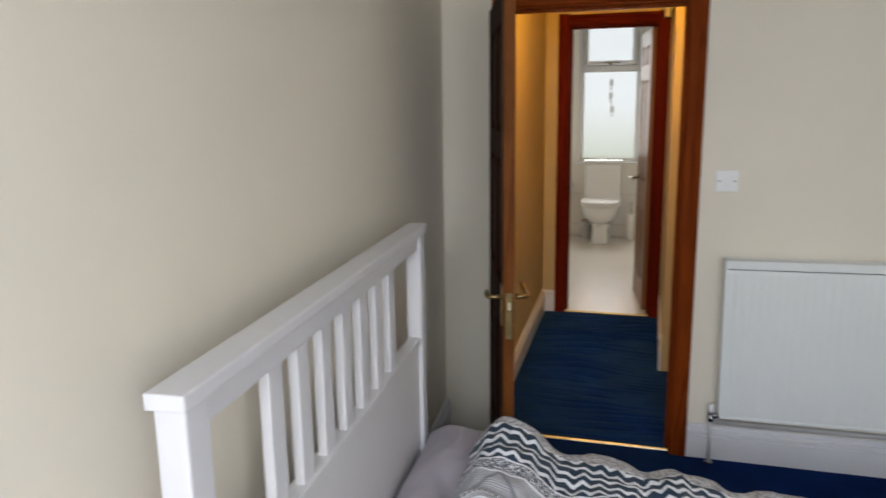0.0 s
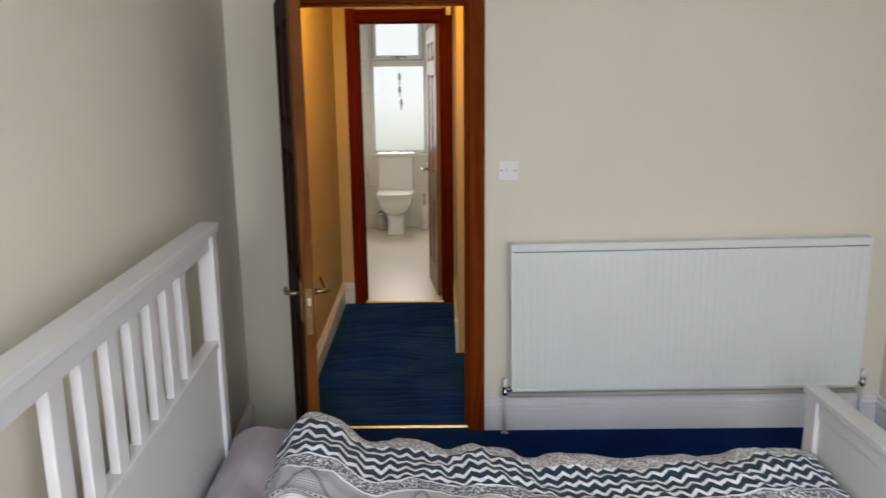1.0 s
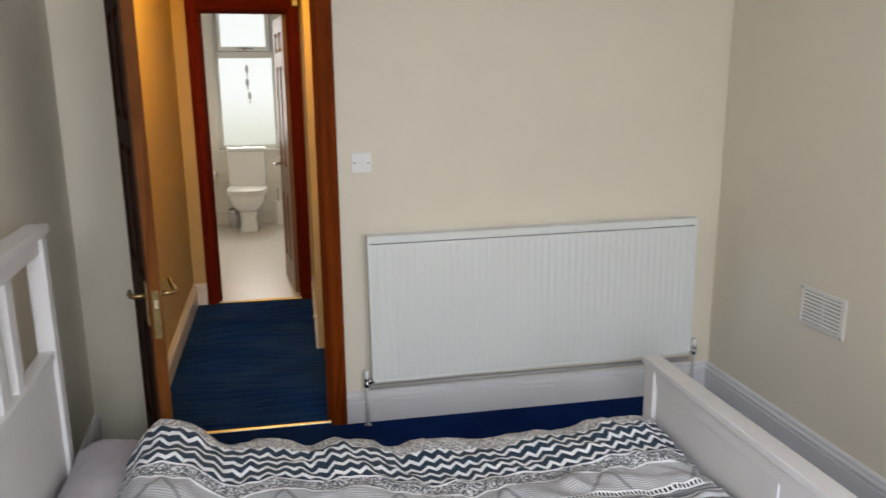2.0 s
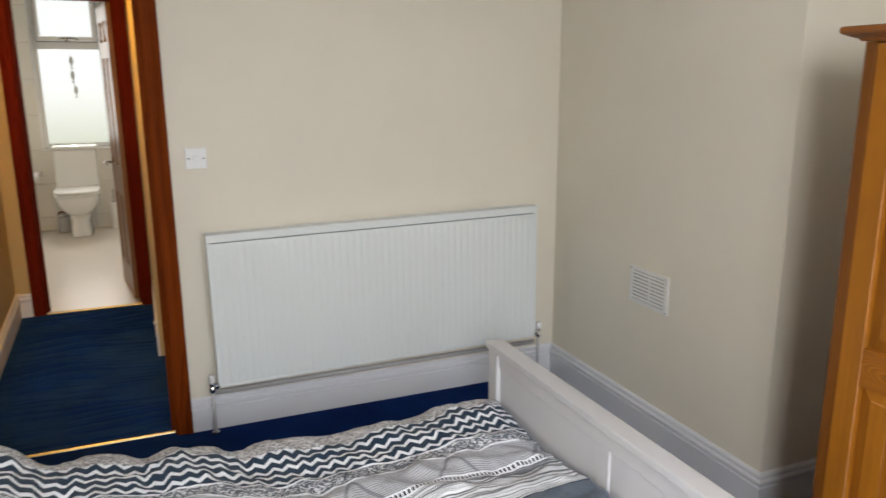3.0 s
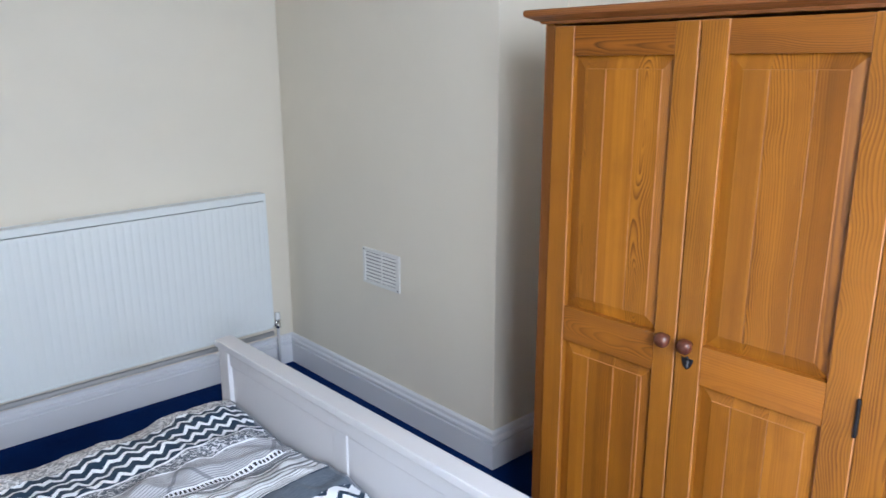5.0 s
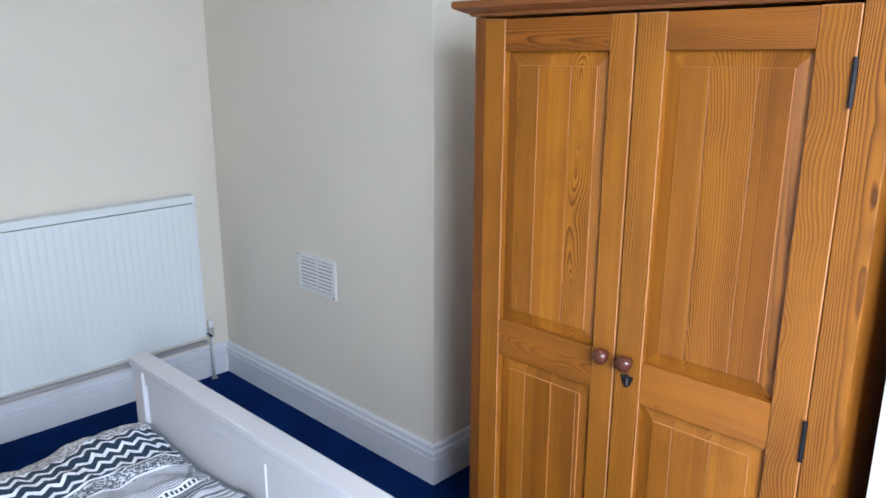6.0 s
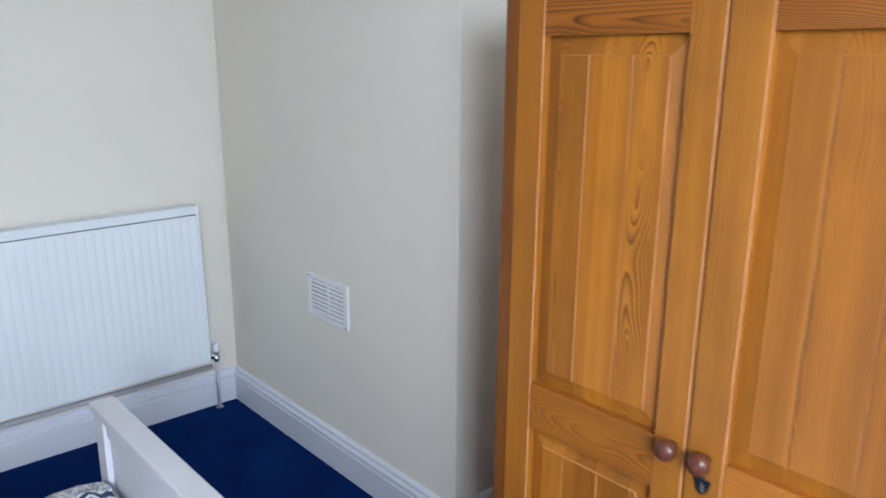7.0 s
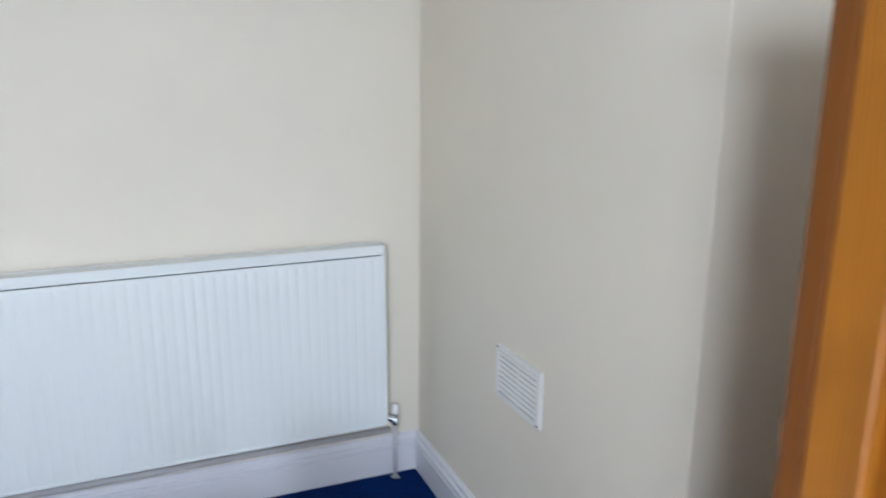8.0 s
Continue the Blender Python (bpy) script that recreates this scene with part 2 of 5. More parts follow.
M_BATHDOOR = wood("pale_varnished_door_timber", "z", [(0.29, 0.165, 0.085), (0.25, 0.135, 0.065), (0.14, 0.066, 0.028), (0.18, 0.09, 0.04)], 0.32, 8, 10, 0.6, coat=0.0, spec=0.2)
# door timber darkened to hold the shade between open door and wall
M_DOOR_SHADED = wood("shaded_varnished_door_face", "z", [(0.034, 0.010, 0.004), (0.028, 0.008, 0.003), (0.02, 0.005, 0.002), (0.022, 0.006, 0.002)], 0.75, 8, 10, 0.6, coat=0.0, spec=0.08)
M_KNOB = wood("turned_dark_knob", "y", [(0.115, 0.036, 0.018), (0.095, 0.029, 0.014), (0.055, 0.016, 0.008), (0.075, 0.022, 0.010)], 0.24, 10, 20, 3)


def metal(name, base, rough):
    n = Net(name, rough, 1.0)
    o = n.coord.outputs["Object"]
    n.colour(n.ramp(n.noise(o, 60, 4), [(0.35, tuple(c * 0.7 for c in base)), (0.65, base)]))
    n.rough(n.op("ADD", n.op("MULTIPLY", n.noise(o, 200, 3), 0.25), rough - 0.1))
    return n.mat


M_BRASS = metal("worn_brass", (0.84, 0.75, 0.52), 0.36)
M_OLDBRASS = metal("tarnished_brass", (0.42, 0.30, 0.13), 0.36)
M_DULLBRASS = metal("dull_dark_brass", (0.24, 0.19, 0.085), 0.5)
M_CHROME = metal("chrome", (0.75, 0.75, 0.74), 0.15)
M_COPPER = metal("dull_copper", (0.36, 0.17, 0.10), 0.4)
M_IRON = metal("blackened_iron", (0.06, 0.06, 0.065), 0.5)
M_FISH = paint("pale_grey_tin", (0.56, 0.55, 0.52), 0.5, 0.08, 0.0002)
M_PIPEWHITE = paint("off_white_painted_pipe", (0.60, 0.59, 0.58), 0.4, 0.08, 0.0003)
M_PIPE = paint("grey_painted_pipe", (0.48, 0.465, 0.45), 0.45, 0.08, 0.0003)


def fabric(name, base, rough=0.9):
    n = Net(name, rough, 0, 0.15)
    o = n.coord.outputs["Object"]
    n.colour(n.ramp(n.noise(o, 9, 4), [(0.3, tuple(c * 0.9 for c in base)), (0.7, base)]))
    n.bsdf.inputs["Sheen Weight"].default_value = 0.15
    first = n.bump(n.noise(o, 700, 2), 0.0006, 0.5)
    n.bump(n.noise(o, 14, 4), 0.006, 0.5, first)
    return n.mat


M_LILAC = fabric("lilac_grey_cotton", (0.37, 0.34, 0.375))
M_SLATE = fabric("slate_cotton", (0.20, 0.21, 0.24))


def duvet_print():
    """Printed cotton: bands of marks, chevrons, dots and pinstripes that run along the bed; UV in metres."""
    n = Net("patterned_duvet_cotton", 0.9, 0, 0.15)
    uv = n.coord.outputs["UV"]
    sep = n.node("ShaderNodeSeparateXYZ")
    n.put(uv, sep.inputs[0])
    u, v = sep.outputs[0], sep.outputs[1]
    white, navy = (0.85, 0.86, 0.89), (0.014, 0.034, 0.062)
    grey, pale, beige = (0.36, 0.36, 0.385), (0.55, 0.55, 0.57), (0.60, 0.575, 0.56)

    def within(a, b):
        return n.op("MULTIPLY", n.op("GREATER_THAN", v, a), n.op("LESS_THAN", v, b))

    def fract(x, period):
        return n.op("FRACT", n.op("DIVIDE", x, period))

    def zig(period, height):
        return n.op("MULTIPLY", n.op("ABSOLUTE", n.op("SUBTRACT", fract(u, period), 0.5)), 2 * height)

    # small irregular marks
    cells = n.node("ShaderNodeTexVoronoi")
    cells.feature = "F1"
    n.put(n.scaled(uv, (135, 190, 1)), cells.inputs["Vector"])
    cells.inputs["Scale"].default_value = 1.0
    marks = n.op("GREATER_THAN", cells.outputs["Distance"], 0.50)
    marked = n.mix(n.op("MULTIPLY", marks, 0.8), (0.66, 0.64, 0.63), (0.17, 0.165, 0.175))
    tri = n.op("LESS_THAN", n.op("ABSOLUTE", n.op("SUBTRACT", fract(n.op("ADD", v, zig(0.16, 0.10)), 0.10), 0.5)), 0.05)
    marked = n.mix(n.op("MULTIPLY", tri, 0.22), marked, white)
    # chevrons
    def chevron(period, amp, pitch, share):
        return n.op("LESS_THAN", fract(n.op("ADD", v, zig(period, amp)), pitch), share)
    chev = n.mix(chevron(0.046, 0.020, 0.040, 0.38), navy, white)
    chev2 = n.mix(chevron(0.070, 0.028, 0.052, 0.70), navy, white)
    # speckled band
    spots = n.node("ShaderNodeTexVoronoi")
    n.put(n.scaled(uv, (170, 260, 1)), spots.inputs["Vector"])
    spots.inputs["Scale"].default_value = 1.0
    speck = n.mix(n.op("GREATER_THAN", spots.outputs["Distance"], 0.60), (0.09, 0.10, 0.12), (0.66, 0.66, 0.68))
    # pinstriped grey with darker slanting lines
    pins = n.op("LESS_THAN", fract(n.op("ADD", v, n.op("MULTIPLY", n.noise(uv, 6, 2), 0.003)), 0.0075), 0.36)
    plain = n.mix(n.op("MULTIPLY", pins, 0.75), (0.50, 0.50, 0.525), (0.15, 0.155, 0.17))
    slant = n.op("LESS_THAN", n.op("ABSOLUTE", n.op("SUBTRACT", fract(n.op("ADD", v, zig(0.30, 0.24)), 0.24), 0.5)), 0.045)
    plain = n.mix(n.op("MULTIPLY", slant, 0.7), plain, (0.15, 0.155, 0.17))
    # dashes
    dash = n.mix(n.op("LESS_THAN", fract(u, 0.0125), 0.55), white, (0.03, 0.03, 0.035))
    # uneven stripes
    lines = n.noise(n.scaled(uv, (1.5, 130, 1)), 1.0, 2, 0.5, 0.1)
    stripes = n.ramp(lines, [(0.40, (0.13, 0.135, 0.15)), (0.46, (0.42, 0.42, 0.44)), (0.52, white)])
    slate = n.mix(n.noise(n.scaled(uv, (40, 200, 1)), 1.0, 3), (0.05, 0.07, 0.095), (0.17, 0.195, 0.235))

    col = marked
    for a, b, c in ((-0.004, 0.003, white), (0.010, 0.014, white), (0.115, 0.298, chev), (0.298, 0.305, white), (0.305, 0.353, speck), (0.353, 0.360, white),
                    (0.360, 0.460, plain), (0.460, 0.466, white), (0.466, 0.479, dash), (0.479, 0.485, white), (0.485, 0.658, stripes), (0.658, 0.665, navy), (0.665, 0.762, slate),
                    (0.762, 0.94, chev2), (0.94, 1.0, speck), (1.0, 1.1, plain), (1.1, 1.118, dash), (1.118, 1.28, stripes), (1.28, 1.9, marked)):
        col = n.mix(within(a, b), col, c)
    worn = n.noise(uv, 45, 3)
    col = n.mix(n.op("MULTIPLY", worn, 0.05), col, grey)
    n.colour(col)
    n.bsdf.inputs["Sheen Weight"].default_value = 0.1
    first = n.bump(n.noise(n.coord.outputs["Object"], 600, 2), 0.0005, 0.4)
    n.bump(n.noise(n.coord.outputs["Object"], 18, 4, 0.6, 0.6), 0.009, 0.7, first)
    return n.mat


M_DUVET = duvet_print()


def glass(name, rough):
    n = Net(name, rough)
    n.bsdf.inputs["Transmission Weight"].default_value = 1.0
    n.bsdf.inputs["IOR"].default_value = 1.1
    n.colour((0.97, 0.98, 0.97))
    return n.mat


M_GLASS = glass("clear_glass", 0.02)
M_FROST = glass("frosted_glass", 0.45)
M_GLOW = bpy.data.materials.new("overcast_daylight_backdrop")
M_GLOW.use_nodes = True
gt = M_GLOW.node_tree
glow_at, glow_z, glow_ramp = gt.nodes.new("ShaderNodeNewGeometry"), gt.nodes.new("ShaderNodeSeparateXYZ"), gt.nodes.new("ShaderNodeValToRGB")
gt.links.new(glow_at.outputs["Position"], glow_z.inputs[0])
half = gt.nodes.new("ShaderNodeMath")
half.operation, half.inputs[1].default_value = "MULTIPLY", 0.4
gt.links.new(glow_z.outputs[2], half.inputs[0])
gt.links.new(half.outputs[0], glow_ramp.inputs[0])
# a hedge's pale green low down, white sky above
glow_ramp.color_ramp.elements[0].position, glow_ramp.color_ramp.elements[0].color = 0.36, (0.66, 0.66, 0.50, 1)
glow_ramp.color_ramp.elements[1].position, glow_ramp.color_ramp.elements[1].color = 0.60, (1.0, 0.975, 0.90, 1)
gt.links.new(glow_ramp.outputs[0], gt.nodes["Principled BSDF"].inputs["Emission Color"])
gt.nodes["Principled BSDF"].inputs["Emission Strength"].default_value = 1.3
gt.nodes["Principled BSDF"].inputs["Base Color"].default_value = (0.2, 0.2, 0.2, 1)
M_GROUND = paint("garden_ground", (0.10, 0.11, 0.06), 0.95, 0.3)


# ---- building helpers ----
def thing(name, at, label, category, group="", kind=""):
    ob = new(name)
    ob.empty_display_size = 0.1
    ob.location = at
    bpy.context.view_layer.update()
    return tagged(ob, label, category, group, kind)


def mesh_of(name, bm, mat):
    bmesh.ops.recalc_face_normals(bm, faces=bm.faces[:])
    me = bpy.data.meshes.new(name)
    bm.to_mesh(me)
    bm.free()
    for one in (mat if isinstance(mat, tuple) else (mat,)):
        me.materials.append(one)
    return me


def world_of(ob):
    m = Matrix.Translation(ob.location) if ob.parent is None else world_of(ob.parent) @ ob.matrix_parent_inverse @ ob.matrix_basis
    return m


def part(name, bm, mat, parent=None, label="", smooth=False):
    """One mesh object, its points given in world metres."""
    data = bm if isinstance(bm, bpy.types.Mesh) else mesh_of(name, bm, mat)
    if smooth:
        data.shade_smooth()
    ob = new(name, data)
    if parent is not None:
        ob.parent = parent
        ob.matrix_parent_inverse = world_of(parent).inverted()
    return tagged(ob, label)


def setting(name, bm, mat, label, category):
    return tagged(part(name, bm, mat), label, category, kind="structure")


def boxes(*list_of, bevel=0.0, segments=2, m=None, worn=False):
    """Boxes (x0, x1, y0, y1, z0, z1) in one bmesh, with softened edges."""
    bm = bmesh.new()
    for x0, x1, y0, y1, z0, z1 in list_of:
        one = bmesh.ops.create_cube(bm, size=1.0)["verts"]
        for v in one:
            v.co = Vector(((x0 + x1) / 2 + v.co.x * (x1 - x0), (y0 + y1) / 2 + v.co.y * (y1 - y0), (z0 + z1) / 2 + v.co.z * (z1 - z0)))
    if bevel:
        soft = bmesh.ops.bevel(bm, geom=bm.edges[:], offset=bevel, segments=segments, profile=0.6, affect="EDGES")["faces"]
        for f in soft:
            f.material_index = 1 if worn else 0
    if m is not None:
        bm.transform(m)
    return bm


def prism(points, z0, z1):
    bm = bmesh.new()
    low = [bm.verts.new((x, y, z0)) for x, y in points]
    high = [bm.verts.new((x, y, z1)) for x, y in points]
    bm.faces.new(low), bm.faces.new(high)
    k = len(points)
    for i in range(k):
        bm.faces.new((low[i], low[(i + 1) % k], high[(i + 1) % k], high[i]))
    return bm


def sweep(profile, a, b, out, up=(0, 0, 1), cut_a=0.0, cut_b=0.0):
    """A moulding: profile points (out, up) carried from a to b; cut_* mitre the ends by that slope."""
    bm = bmesh.new()
    a, b, out, up = Vector(a), Vector(b), Vector(out).normalized(), Vector(up)
    way = (b - a).normalized()
    ends = [[bm.verts.new(p + out * o + up * h + way * o * c) for o, h in profile] for p, c in ((a, cut_a), (b, cut_b))]
    k = len(profile)
    for i in range(k):
        bm.faces.new((ends[0][i], ends[0][(i + 1) % k], ends[1][(i + 1) % k], ends[1][i]))
    bm.faces.new(ends[0]), bm.faces.new(ends[1])
    return bm


def tube(points, radius, sides=12, closed_ends=True):
    bm = bmesh.new()
    pts = [Vector(p) for p in points]
    rings = []
    for i, p in enumerate(pts):
        way = (pts[min(i + 1, len(pts) - 1)] - pts[max(i - 1, 0)]).normalized()
        side = way.cross(Vector((0.31, 0.17, 0.93)) if abs(way.z) < 0.9 else Vector((1, 0.2, 0))).normalized()
        other = way.cross(side)
        r = radius[i] if isinstance(radius, (list, tuple)) else radius
        rings.append([bm.verts.new(p + (side * math.cos(k * math.tau / sides) + other * math.sin(k * math.tau / sides)) * r) for k in range(sides)])
    for one, two in zip(rings, rings[1:]):
        for k in range(sides):
            bm.faces.new((one[k], one[(k + 1) % sides], two[(k + 1) % sides], two[k]))
    if closed_ends:
        bm.faces.new(rings[0]), bm.faces.new(rings[-1])
    return bm


def lathe(profile, m, sides=24):
    """A turned form: (radius, height) round local z, laid by m."""
    bm = bmesh.new()
    rings = [[bm.verts.new((r * math.cos(k * math.tau / sides), r * math.sin(k * math.tau / sides), h)) for k in range(sides)] for r, h in profile]
    for one, two in zip(rings, rings[1:]):
        for k in range(sides):
            bm.faces.new((one[k], one[(k + 1) % sides], two[(k + 1) % sides], two[k]))
    bm.faces.new(rings[0]), bm.faces.new(rings[-1])
    bm.transform(m)
    return bm

# ---- the rooms ----
WX, WR, CEIL, BACK = 1.17, 4.152, 2.62, -4.5     # far left corner, chimney face, ceiling, window wall
LEAN_LEFT = 0.075                                # the headboard wall runs slightly askew
HALL_END, BATH_END, RISE = 1.80, 4.79, 0.114


def left_wall_x(y):
    return WX - LEAN_LEFT * y


setting("floor", boxes((0.9, 4.75, BACK - 0.2, 0.02, -0.12, 0.0)), M_CARPET, "navy blue fitted pile carpet in the bedroom", "floor")
setting("ceiling", boxes((0.9, 4.75, BACK - 0.2, 0.15, CEIL, CEIL + 0.15)), M_CEIL, "plain unseen bedroom ceiling, dulled to weaken its bounced light", "ceiling")
# far wall with the door opening
D0, D1, DTOP = 1.395, 2.235, 1.985
setting("wall_north", boxes((0.9, D0, 0, 0.12, -0.05, CEIL), (D1, 4.75, 0, 0.12, -0.05, CEIL), (D0, D1, 0, 0.12, DTOP, CEIL)),
        M_WALL, "cream painted wall with a doorway and a radiator", "wall")
setting("wall_west", prism([(left_wall_x(0), -0.002), (left_wall_x(BACK), BACK), (left_wall_x(BACK) - 0.15, BACK), (0.95, -0.002)], -0.05, CEIL),
        M_WALL, "cream painted wall behind the headboard", "wall")
setting("wall_east", boxes((4.52, 4.7, BACK, -0.002, -0.05, CEIL)), M_WALL, "cream painted alcove wall behind the wardrobe", "wall")
CHIM = -1.478
setting("chimney_breast", boxes((WR, 4.519, CHIM, -0.003, -0.05, CEIL), bevel=0.004), M_WALL, "cream painted chimney breast with an air vent", "wall")
# window wall behind the walk
W0, W1, WZ0, WZ1 = 1.58, 3.54, 0.85, 2.36
setting("wall_bay_return", boxes((3.79, 4.519, BACK, -2.948, -0.05, CEIL), bevel=0.003), M_WALL, "plain cream wall return close beside the wardrobe", "wall")
setting("wall_south", boxes((0.9, W0, BACK - 0.2, BACK, -0.05, CEIL), (W1, 4.75, BACK - 0.2, BACK, -0.05, CEIL), (W0, W1, BACK - 0.2, BACK, -0.05, WZ0),
                            (W0, W1, BACK - 0.2, BACK, WZ1, CEIL)), M_WALL, "cream painted wall with a wide window", "wall")


def window(name, x0, x1, y0, y1, z0, z1, bars_x, bars_z, pane_mat, label, t=0.055):
    w = thing(name, ((x0 + x1) / 2, (y0 + y1) / 2, z0), label, "window", kind="structure")
    part("window_frame", boxes((x0, x0 + t, y0, y1, z0, z1), (x1 - t, x1, y0, y1, z0, z1), (x0 + t, x1 - t, y0, y1, z0, z0 + t), (x0 + t, x1 - t, y0, y1, z1 - t, z1), bevel=0.004), M_PLASTIC, w)
    xs, zs = [x0 + t, *bars_x, x1 - t], [z0 + t, *bars_z, z1 - t]
    for bx in bars_x:
        part("mullion", boxes((bx - 0.03, bx + 0.03, y0 + 0.004, y1 - 0.004, z0 + t, z1 - t), bevel=0.004), M_PLASTIC, w)
    for bz in bars_z:
        part("transom", boxes((x0 + t, x1 - t, y0 + 0.006, y1 - 0.006, bz - 0.035, bz + 0.035), bevel=0.004), M_PLASTIC, w)
    mid = (y0 + y1) / 2
    for a, b in zip(xs, xs[1:]):
        for c, d in zip(zs, zs[1:]):
            pane = part("pane", boxes((a, b, mid - 0.004, mid + 0.004, c, d)), pane_mat, w)
            pane.visible_shadow = False
    return w


window("window_1", W0, W1, BACK - 0.14, BACK - 0.07, WZ0, WZ1, [2.06, 2.56, 3.05], [1.88], M_GLASS, "wide white framed window with clear panes")
setting("window_sill", boxes((W0 - 0.05, W1 + 0.05, BACK - 0.068, BACK + 0.12, WZ0 - 0.035, WZ0 - 0.002), bevel=0.006), M_SKIRT, "white painted window board", "sill")
setting("ground", boxes((-200, 200, -200, 200, -3.2, -3.0)), M_GROUND, "dull green garden ground far below the windows", "ground")

# skirting boards
SKIRT = [(0, 0), (0.020, 0), (0.020, 0.103), (0.0135, 0.106), (0.0135, 0.111), (0.022, 0.114), (0.0235, 0.121), (0.022, 0.129), (0.0135, 0.133), (0.0125, 0.138), (0.0155, 0.142), (0.0145, 0.150), (0.008, 0.156), (0, 0.156)]


def skirting(a, b, out, label, ca=0.0, cb=0.0):
    setting("baseboard", sweep(SKIRT, a, b, out, cut_a=ca, cut_b=cb), M_SKIRT, label, "skirting board")


skirting((2.283, 0, 0), (WR, 0, 0), (0, -1, 0), "white gloss moulded skirting board under the radiator", 0, -1)
skirting((WR, 0, 0), (WR, CHIM, 0), (-1, 0, 0), "white gloss moulded skirting board round the chimney breast", 1, 1)
skirting((WR, CHIM, 0), (4.52, CHIM, 0), (0, -1, 0), "white gloss moulded skirting board in the alcove", -1, -1)
skirting((4.52, CHIM, 0), (4.52, -2.948, 0), (-1, 0, 0), "white gloss moulded skirting board behind the wardrobe", 1, 0)
skirting((left_wall_x(0), 0, 0), (left_wall_x(BACK), BACK, 0), (1, LEAN_LEFT, 0), "white gloss moulded skirting board behind the headboard")

# ---- the doorway to the hall ----
ARCH = [(0, 0), (0.012, 0), (0.017, 0.006), (0.0195, 0.022), (0.019, 0.038), (0.022, 0.046), (0.026, 0.055), (0.0265, 0.064), (0.022, 0.071), (0, 0.071)]


def door_lining(name, x0, x1, y0, y1, ztop, zfoot, near, far, label, wide=1.0, up=None, level=None):
    """Jambs and head with moulded architraves on the near and far faces."""
    d = thing(name, ((x0 + x1) / 2, y0, zfoot), label, "door frame", kind="structure")
    up, level = up or M_MAHOG_Z, level or M_MAHOG_X
    t = 0.03
    part("jamb", boxes((x0 - t, x0, y0, y1, zfoot, ztop + t), bevel=0.002), up, d)
    part("jamb", boxes((x1, x1 + t, y0, y1, zfoot, ztop + t), bevel=0.002), up, d)
    part("head", boxes((x0, x1, y0, y1, ztop, ztop + t), bevel=0.002), level, d)
    prof = [(o, h * wide) for o, h in ARCH]
    for on, y, out in ((near, y0, -1), (far, y1, 1)):
        if on:
            e = 0.006
            left = prof if name != "door_frame_1" else [(o, h * 0.25) for o, h in prof]
            part("architrave", sweep(left, (x0 - e, y, zfoot), (x0 - e, y, ztop + e + 0.078 * wide), (0, out, 0), (-1, 0, 0)), up, d)
            part("architrave", sweep(prof, (x1 + e, y, zfoot), (x1 + e, y, ztop + e + 0.078 * wide), (0, out, 0), (1, 0, 0)), up, d)
            part("architrave", sweep(prof, (x0 - e, y, ztop + e), (x1 + e, y, ztop + e), (0, out, 0), (0, 0, 1)), level, d)
    sy = y0 + 0.045
    part("door_stop", boxes((x0, x0 + 0.012, sy, sy + 0.04, zfoot, ztop), (x1 - 0.012, x1, sy, sy + 0.04, zfoot, ztop), (x0 + 0.012, x1 - 0.012, sy, sy + 0.04, ztop - 0.012, ztop)), up, d)
    return d


door_lining("door_frame_1", 1.425, 2.205, -0.001, 0.121, 1.955, 0.0, True, False, "dark varnished mahogany door frame of the bedroom")
setting("threshold_1", sweep([(0, 0), (0.003, 0.005), (0.010, 0.008), (0.017, 0.005), (0.020, 0)], (1.425, 0.012, 0.0), (2.205, 0.012, 0.0), (0, 1, 0)), M_BRASS, "brass carpet threshold strip", "threshold")

# the bedroom door, standing open into the room
hinge = Vector((1.428, -0.012, 0.0))
swing = Matrix.Translation(hinge) @ Matrix.Rotation(radians(-74.0), 4, "Z")
bed_door = thing("door_1", hinge, "varnished timber panel door standing open into the bedroom", "door", kind="structure")
DW, DT, DH = 0.757, 0.04, 1.948
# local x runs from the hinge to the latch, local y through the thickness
# all but the latch stile wear the timber with shade in its colour
for x0, x1, skin in ((0, 0.1, M_DOOR_SHADED), (DW - 0.1, DW, M_DOOR)):
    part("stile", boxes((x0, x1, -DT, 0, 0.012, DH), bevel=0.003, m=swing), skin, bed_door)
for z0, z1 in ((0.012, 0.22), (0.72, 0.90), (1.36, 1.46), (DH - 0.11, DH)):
    part("rail", boxes((0.1, DW - 0.1, -DT + 0.001, -0.001, z0, z1), bevel=0.002, m=swing), M_DOOR_SHADED, bed_door)
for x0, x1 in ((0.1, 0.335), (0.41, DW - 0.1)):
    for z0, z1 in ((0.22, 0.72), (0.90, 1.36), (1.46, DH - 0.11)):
        part("panel", boxes((x0, x1, -DT + 0.014, -0.014, z0, z1), (x0 + 0.03, x1 - 0.03, -DT + 0.006, -0.006, z0 + 0.03, z1 - 0.03), m=swing), M_DOOR_SHADED, bed_door)
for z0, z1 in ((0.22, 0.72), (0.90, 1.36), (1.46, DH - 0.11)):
    part("muntin", boxes((0.335, 0.41, -DT + 0.001, -0.001, z0, z1), bevel=0.002, m=swing), M_DOOR_SHADED, bed_door)


